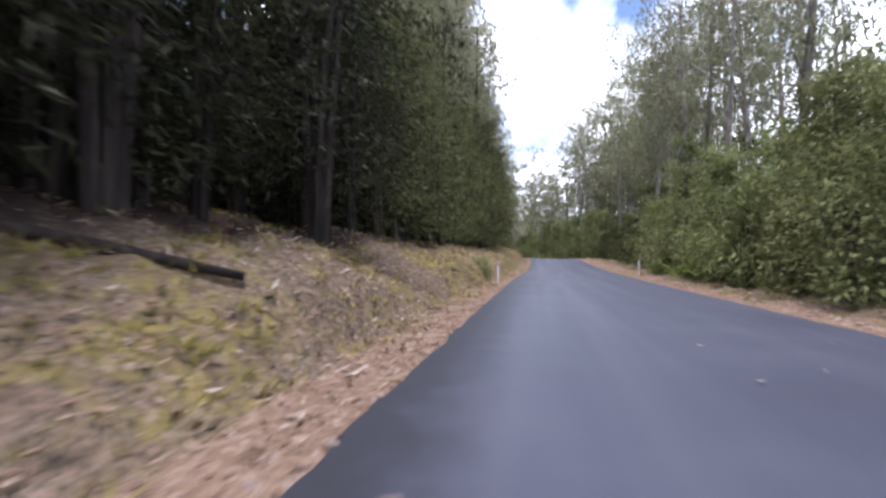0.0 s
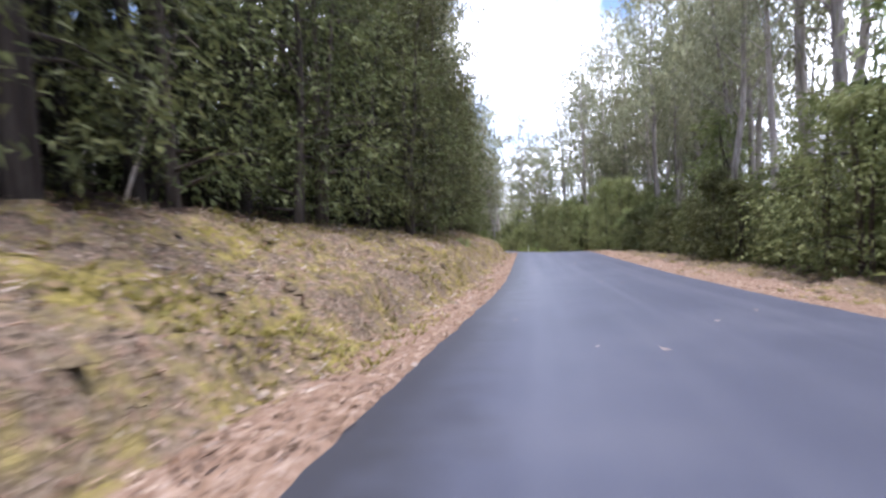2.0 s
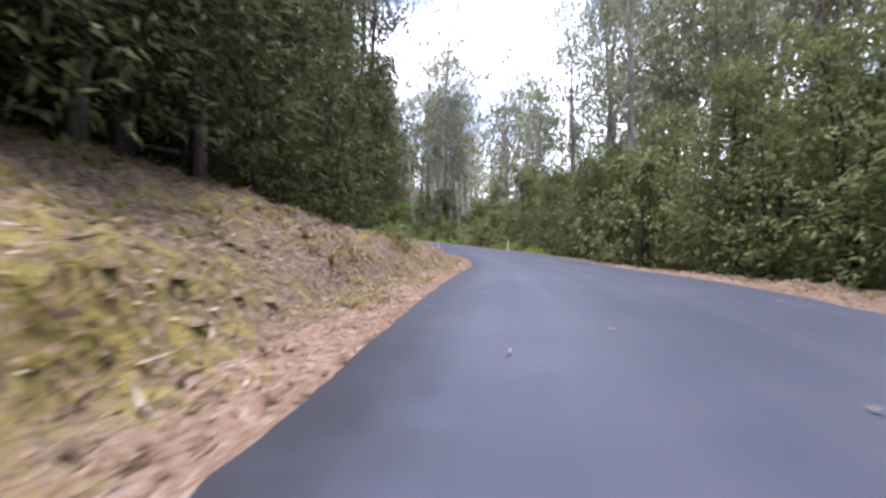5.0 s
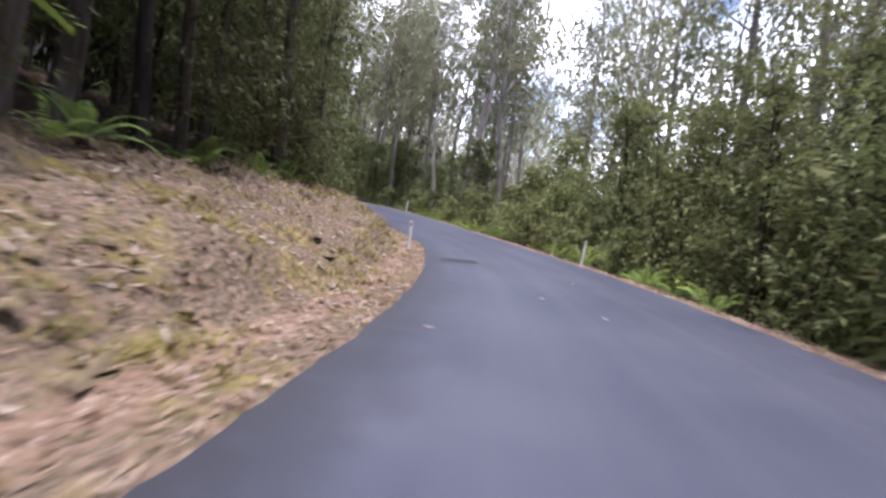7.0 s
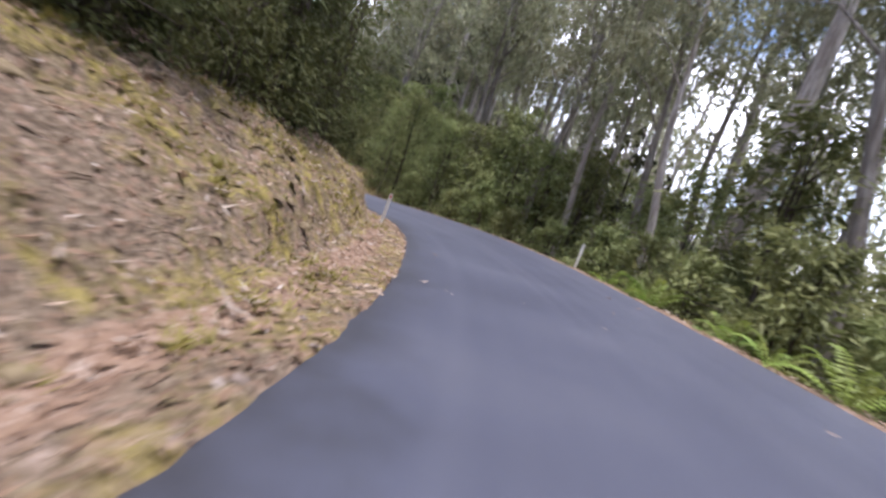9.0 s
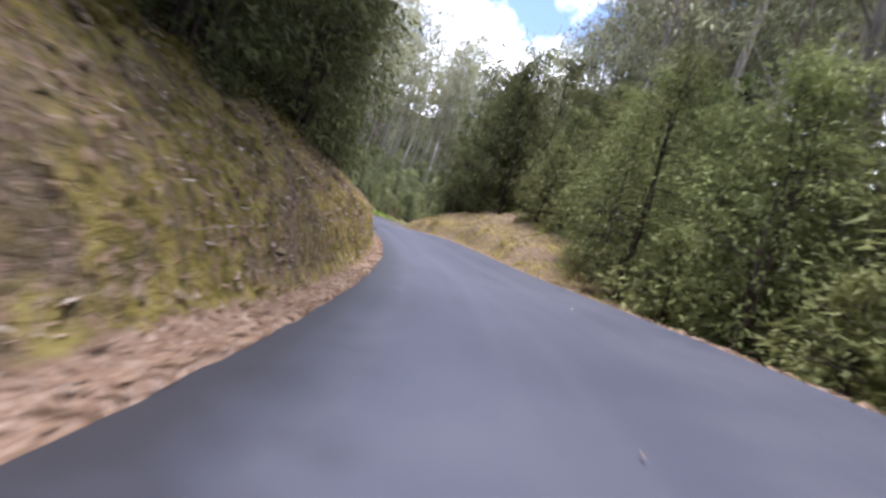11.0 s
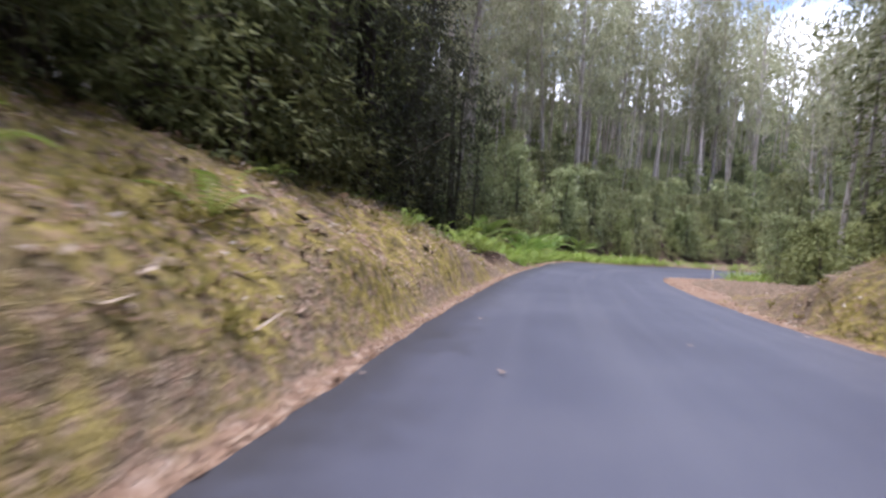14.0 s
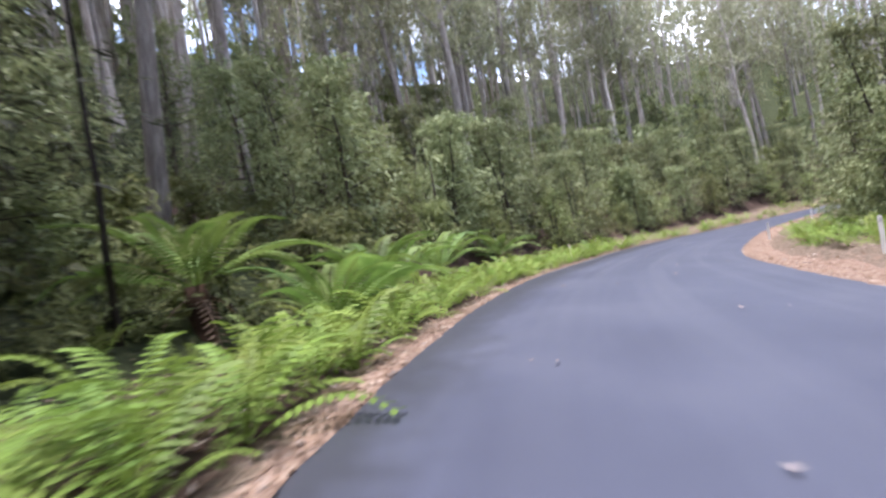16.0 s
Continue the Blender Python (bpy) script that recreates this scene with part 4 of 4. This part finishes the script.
far_forest("far_gum_crowns", "grey-green crowns of the gum forest beyond the bend", far_spots(rng, 420, 20, 75, lambda s, o: 1.0 if s > 205 else 0.0),
           117, 9, LEAF_GUM, BARK_GUM, (20, 34), 0.22, 1.15)
far_forest("far_undergrowth", "distant dark undergrowth between the gum trunks", far_spots(rng, 480, 17, 70, lambda s, o: 0.5 if o > 0 and 84 < s < 165 else (1.0 if s > 190 else 0.6)),
           104, 4, LEAF_BUSH, BARK_DARK, (6, 12), 0.08, 1.05)
far_forest("far_thicket", "distant dark thicket closing the bend", far_spots(rng, 520, 7, 60, lambda s, o: 1.0 if s > 250 else 0.0), 65, 6, LEAF_EDGE, BARK_DARK, (4, 8), 0.05, 1.1)

# ferns along the bend and in drifts by the verge
spots = scatter(rng, 150, (217, 268), lambda s: (0.7 + max(0, 224 - s) * 0.12, 3.0 if s > 231 else 2.1), 0.62, -1, [])
spots += scatter(rng, 50, (266, 312), lambda s: (0.5, 3.2), 0.9, -1, [])
spots += scatter(rng, 44, (245, 266), lambda s: (2.3, 5.6), 0.7, 1, [])
spots += scatter(rng, 12, (30, 40), lambda s: (2.6, 4.4), 0.8, 1, [])
spots += scatter(rng, 14, (112, 146), lambda s: (0.9, 2.0), 1.0, 1, [])
stand_all([fern(80 + k, 10 + k) for k in range(3)], spots, rng, scale=(0.95, 1.65), sink=0.02, lean=8)
spots = scatter(rng, 26, (222, 240), lambda s: (2.4, 6.5), 0.9, -1, [])
spots += scatter(rng, 16, (198, 220), lambda s: (1.2, 4.5), 1.1, -1, [])
spots += scatter(rng, 12, (182, 206), lambda s: (3.0, 5.5), 0.9, 1, [])
spots += scatter(rng, 8, (88, 120), lambda s: (4.2, 5.8), 1.2, -1, [])
stand_all([fern(84 + k, 8 + k, "olive green fern among dry litter") for k in range(2)], spots, rng, scale=(0.6, 1.1), sink=0.02, lean=10)
spots = scatter(rng, 34, (176, 208), lambda s: (1.5, 6.0), 0.8, 1, [])
spots += scatter(rng, 16, (170, 212), lambda s: (1.0, 4.5), 1.2, -1, [])
spots += scatter(rng, 14, (88, 130), lambda s: (1.8, 5.5), 1.2, -1, [])
stand_all([dry_bracken(95), dry_bracken(96)], spots, rng, scale=(0.45, 0.95), sink=0.04, lean=14)
stand_all([tree_fern(90, 0.45, 16), tree_fern(91, 0.75, 14)], [(234.2, -6.3), (237.5, -6.9), (240, -7.6), (233.5, -8.8), (245, -7.9), (253, -8.2), (101.6, -8.5)], rng, scale=(1.25, 1.6), sink=0.1, lean=6)
stand_all([tree_fern(92, 0.3, 11)], [(118, 5.4), (127, 5.6), (107, -8.2), (111, -8.3), (114.5, -8.0), (118, -7.9), (139, 5.2), (226, -7.6), (223.5, -8.2)], rng, scale=(0.45, 0.75), sink=0.05, lean=10)
spots = scatter(rng, 14, (230, 243), lambda s: (5.6, 11), 1.5, -1, [])
stand_all([understory_tree(57, 2.6, 1.5, 0.1, 700, 0.34, "low green bush among the tree ferns", "bush", LEAF_BUSH, 3)], spots, rng, scale=(0.7, 1.2))
spots = [(89.2, -5.8), (90.3, -6.4), (27.3, -4.7), (35.5, 8.2), (187.5, 6.4), (60, -6.0)]
stand_all([understory_tree(58, 1.0, 0.6, 0.05, 420, 0.2, "small green shrub on the bank", "shrub", LEAF_BUSH, 3)], spots, rng, scale=(0.7, 1.3), sink=0.03)


# ---- guide posts ----
def bevelled_box(sx, sy, sz, bevel):
    bm = bmesh.new()
    bmesh.ops.create_cube(bm, size=1.0)
    bmesh.ops.scale(bm, vec=(sx, sy, sz), verts=bm.verts)
    bmesh.ops.translate(bm, vec=(0, 0, sz / 2), verts=bm.verts)
    bmesh.ops.bevel(bm, geom=bm.edges[:], offset=bevel, segments=2, affect="EDGES")
    return bm


def mesh_from(bm, name, mat):
    me = bpy.data.meshes.new(name)
    bm.to_mesh(me)
    bm.free()
    me.materials.append(mat)
    return me


def guide_post(x, y, red, lean=(0, 0), height=0.95):
    s, o = nearest(x, y)
    root = thing("guide_post", "white roadside guide post with a %s reflector" % ("red" if red else "clear"), "guide post", "guide posts")
    body = part("post_body", mesh_from(bevelled_box(0.105, 0.045, height + 0.35, 0.012), "post_body", WHITE), root)
    body.location = (0, 0, -0.35)
    refl = part("reflector", mesh_from(bevelled_box(0.05, 0.01, 0.11, 0.003), "reflector", RED if red else GREY), root, "%s reflector" % ("red" if red else "clear"))
    refl.location = (0, -0.026, height - 0.16)
    foot = Vector((x, y, float(relief(s, o)[0]) + 0.06))
    root.matrix_basis = Matrix.Translation(foot) @ pose(0, 0, 0, lean[0], lean[1], heading(s) - 90)


for x, y, red, lean in ((2.5, 24.6, True, (1, 1)), (11.75, 32.3, False, (0, 2)), (14.55, 116.3, True, (1, -4)), (21.05, 118.4, False, (0, 2)), (5.3, 138.98, True, (2, 1)),
                        (10.6, 144.2, False, (0, 3)), (-87.4, 200.0, True, (0, -3)), (-68.0, 195.8, False, (0, 0)), (-82.7, 211.0, False, (0, 2)), (-92.4, 229.4, False, (0, 0))):
    guide_post(x, y, red, lean)

# ---- road patches ----
patch(115.75, -1.95, 1.2, 1.1, 0.15)
patch(30.0, -2.2, 0.6, 0.45, 0.2)
patch(189.8, -2.1, 2.0, 1.3, 0.7, mat=SEAL)


# ---- fallen wood ----
def fallen_branch(s, o, length, r, turn, label, name="fallen_branch", mat=None, lift=0.0, seed=0):
    rg = np.random.default_rng(seed)
    verts, faces = [], []
    pts = []
    a = radians(heading(s) + turn)
    c = place(s, o)
    ends = []
    for u in (-0.5, 0.0, 0.5):
        x, y = c.x + math.cos(a) * u * length, c.y + math.sin(a) * u * length
        ends.append(place(*nearest(x, y), r * 0.55 + lift) - c)
    for u in np.linspace(0, 1, 7):
        p = ends[0].lerp(ends[1], u * 2) if u < 0.5 else ends[1].lerp(ends[2], u * 2 - 1)
        pts.append(p + Vector((rg.normal(0, 0.006) * length, rg.normal(0, 0.006) * length, 0)))
    tube(pts, [r * (1 - 0.55 * i / 6) for i in range(7)], 8, verts, faces)
    faces.append(tuple(range(7, -1, -1)))
    ob = new(name, mesh_of(name, [tuple(v) for v in verts], faces, [mat or WOOD_DEAD]))
    ob.location = c
    return tagged(ob, label, "log" if r > 0.09 else "branch", "fallen wood")


fallen_branch(4.5, -6.9, 4.2, 0.12, -54, "dark rotting log lying on the mossy bank", "fallen_log", WOOD_ROTTEN, 0.03, 1)
fallen_branch(35, -6.6, 1.6, 0.035, 150, "bleached dead branch on the bank", seed=2)
fallen_branch(126, -8.2, 3.4, 0.05, 165, "bleached dead branch on the bank", seed=3)
fallen_branch(102, -7.0, 2.4, 0.05, 170, "bleached dead branch on the bank", seed=4)
fallen_branch(98, -7.5, 3.0, 0.06, 175, "bleached dead branch on the bank", seed=5)
fallen_branch(187, 7.4, 1.8, 0.05, 40, "bleached dead branch on the bank", seed=6)
fallen_branch(70, 6.6, 2.8, 0.05, 12, "grey dead branch on the shoulder", seed=7)
fallen_branch(76, 7.2, 2.2, 0.04, -10, "grey dead branch on the shoulder", seed=8)


def dead_stem(s, o, length, r, lean, turn, seed):
    """A thin dead trunk, leaning, with a few broken twigs."""
    rg = np.random.default_rng(seed)
    verts, faces = [], []
    tip = Vector((math.sin(radians(lean)) * length, 0, math.cos(radians(lean)) * length))
    pts = [tip * u + Vector((0, rg.normal(0, 0.02) * length * u, -0.2 * (1 - u))) for u in np.linspace(0, 1, 6)]
    tube(pts, [r * (1 - 0.75 * i / 5) for i in range(6)], 6, verts, faces)
    for k in range(4):
        b0 = pts[2 + k % 4]
        tube([b0, b0 + Vector(rg.normal(0, 0.13, 3)) * length * 0.6, b0 + Vector(rg.normal(0, 0.16, 3)) * length], [r * 0.35, r * 0.25, r * 0.1], 4, verts, faces)
    ob = new("dead_stem", mesh_of("dead_stem", [tuple(v) for v in verts], faces, [WOOD_DEAD]))
    ob.matrix_basis = Matrix.Translation(place(s, o)) @ pose(0, 0, 0, 0, 0, turn)
    return tagged(ob, "thin grey dead stem leaning in the forest", "branch", "dead stems")


for k, (s, o, length, r, lean, turn) in enumerate(((27, -10.2, 6, 0.06, 18, 200), (38, -9.8, 5, 0.05, 30, 90), (47, -10.5, 6.5, 0.06, 12, 300),
                                                  (58, -9.7, 5, 0.05, 35, 160), (90, -10.5, 5.5, 0.05, 40, 210), (44, 9.5, 7, 0.06, 14, 120), (22, 9.4, 5, 0.05, 48, 150), (104, 8.0, 6, 0.05, 26, 250),
                                                  (146, 8.6, 4, 0.045, 38, 190), (217, -10.2, 5, 0.05, 58, 70), (221, -11.5, 6, 0.06, 32, 10), (192, 9.6, 4, 0.05, 45, 100))):
    dead_stem(s, o, length, r, lean, turn, 30 + k)


# ---- leaf litter and grass, too many to count ----
def litter(name, count, spot, size, mat, label, seed, flat=0.25):
    rg = np.random.default_rng(seed)
    so = np.array([spot(rg) for _ in range(count)], float)
    P = place_all(so[:, 0], so[:, 1], so[:, 2])
    n = len(P)
    ang = rg.uniform(0, 6.28, n)
    ax = np.stack([np.cos(ang), np.sin(ang), rg.normal(0, flat, n)], 1)
    sd = np.stack([-np.sin(ang), np.cos(ang), rg.normal(0, flat, n)], 1)
    L = (size * rg.uniform(0.5, 1.4, n))[:, None]
    W = np.minimum(L * rg.uniform(0.22, 0.4, n)[:, None], 0.05)
    up = np.array([0, 0, 1.0]) * L * 0.12
    v = np.stack([P - ax * L / 2 + up, P + sd * W / 2, P + ax * L / 2 + up, P - sd * W / 2], 1).reshape(-1, 3)
    me = mesh_of(name, v, np.arange(n * 4).reshape(n, 4), [mat], smooth=False)
    tagged(new(name, me), label, "leaf litter", kind="stuff")


def shoulder_spot(rg):
    s = rg.uniform(-6, 300)
    side = -1 if rg.uniform() < 0.6 else 1
    w = float((LEFT if side < 0 else RIGHT)(s, 1))
    return s, side * (float(HALF(s, 1)) + abs(rg.normal(0, 0.55)) * w - rg.uniform(0, 0.22)), 0.03


def bank_spot(rg):
    s = rg.uniform(-5, 226) if rg.uniform() < 0.9 else rg.uniform(226, 300)
    side = -1 if rg.uniform() < (0.6 if 172 < s < 212 else 0.86) else 1
    w = left_foot(s) if side < 0 else max(right_foot(s), 3)
    return s, side * (float(HALF(s, 1)) + rg.uniform(0.5, w + 1)), 0.03


def road_spot(rg):
    s = rg.uniform(0, 280)
    return s, rg.uniform(-3, 3), 0.15


litter("shoulder_litter", 32000, shoulder_spot, 0.115, LEAF_DEAD, "pinkish brown gum leaves and bark on the road shoulder", 1)
litter("bank_litter", 50000, bank_spot, 0.115, LEAF_DEAD, "dead leaves and bark strips on the bank", 2, 0.4)
litter("bark_strips", 2600, bank_spot, 0.5, WOOD_DEAD, "shed bark strips and twigs on the bank", 7, 0.2)
litter("bark_chips", 9000, bank_spot, 0.13, LEAF_PALE, "pale bark chips and leaves on the bank", 8, 0.3)
litter("road_leaves", 170, road_spot, 0.13, LEAF_PALE, "single pale dead leaves lying on the asphalt", 3, 0.15)


def clods(name, count, spot, size, mat, label, seed):
    """Lumps of soil, turf and stone half sunk in the bank."""
    rg = np.random.default_rng(seed)
    base = np.array([(1, 0, 0), (0, 1, 0), (-1, 0, 0), (0, -1, 0), (0, 0, 1), (0, 0, -1), (0.6, 0.6, 0.5), (-0.6, 0.6, 0.55), (-0.6, -0.6, 0.5), (0.6, -0.6, 0.55)], float)
    tri = [(4, 0, 6), (4, 6, 1), (4, 1, 7), (4, 7, 2), (4, 2, 8), (4, 8, 3), (4, 3, 9), (4, 9, 0), (6, 0, 1), (7, 1, 2), (8, 2, 3), (9, 3, 0)]
    V, F = [], []
    for i in range(count):
        s, o, _ = spot(rg)
        p = place(s, o)
        r = size * rg.uniform(0.35, 1.0) ** 1.6
        a = rg.uniform(0, 6.28)
        m = np.array([[math.cos(a), -math.sin(a), 0], [math.sin(a), math.cos(a), 0], [0, 0, 1]])
        v = base * (r * rg.uniform(0.7, 1.3, (10, 3))) * np.array([1.3, 0.9, 0.7])
        V.append(v @ m.T + np.array([p.x, p.y, p.z + r * 0.12]))
        F += [(i * 10 + q, i * 10 + w, i * 10 + e) for q, w, e in tri]
    me = mesh_of(name, np.concatenate(V), F, [mat])
    tagged(new(name, me), label, "soil", kind="stuff")


def grass(count, seed):
    rg = np.random.default_rng(seed)
    V = []
    while len(V) < count * 8:
        s, o, _ = bank_spot(rg)
        if s > 215:
            continue
        x, y, _, _, wx, wy = along(s)
        if noise.noise(Vector(((x + wy * o) * 0.5, (y - wx * o) * 0.5, 9))) < 0.02:
            continue
        p = place(s, o)
        for _ in range(8):
            a = rg.uniform(0, 6.28)
            r = rg.uniform(0, 0.12)
            b = p + Vector((math.cos(a) * r, math.sin(a) * r, -0.02))
            ln = rg.uniform(0.08, 0.22)
            t = b + Vector((math.cos(a) * ln * 0.8, math.sin(a) * ln * 0.8, ln * 0.7))
            sd = Vector((-math.sin(a), math.cos(a), 0)) * 0.02
            V.append((tuple(b + sd), tuple(b - sd), tuple(t)))
    v = np.array(V).reshape(-1, 3)
    me = mesh_of("bank_grass", v, np.arange(len(v)).reshape(-1, 3), [LEAF_GRASS], smooth=False)
    tagged(new("bank_grass", me), "yellow-green moss and short grass tufts on the bank", "grass", kind="stuff")


grass(9500, 5)
clods("bank_clods", 2600, lambda rg: (lambda q: q if q[0] < 222 else (q[0] - 150, q[1], 0))(bank_spot(rg)), 0.12, SOIL, "dark clods of soil and turf on the bank", 12)
clods("shoulder_stones", 1500, shoulder_spot, 0.05, STONE, "small stones and bark crumbs on the shoulder", 13)
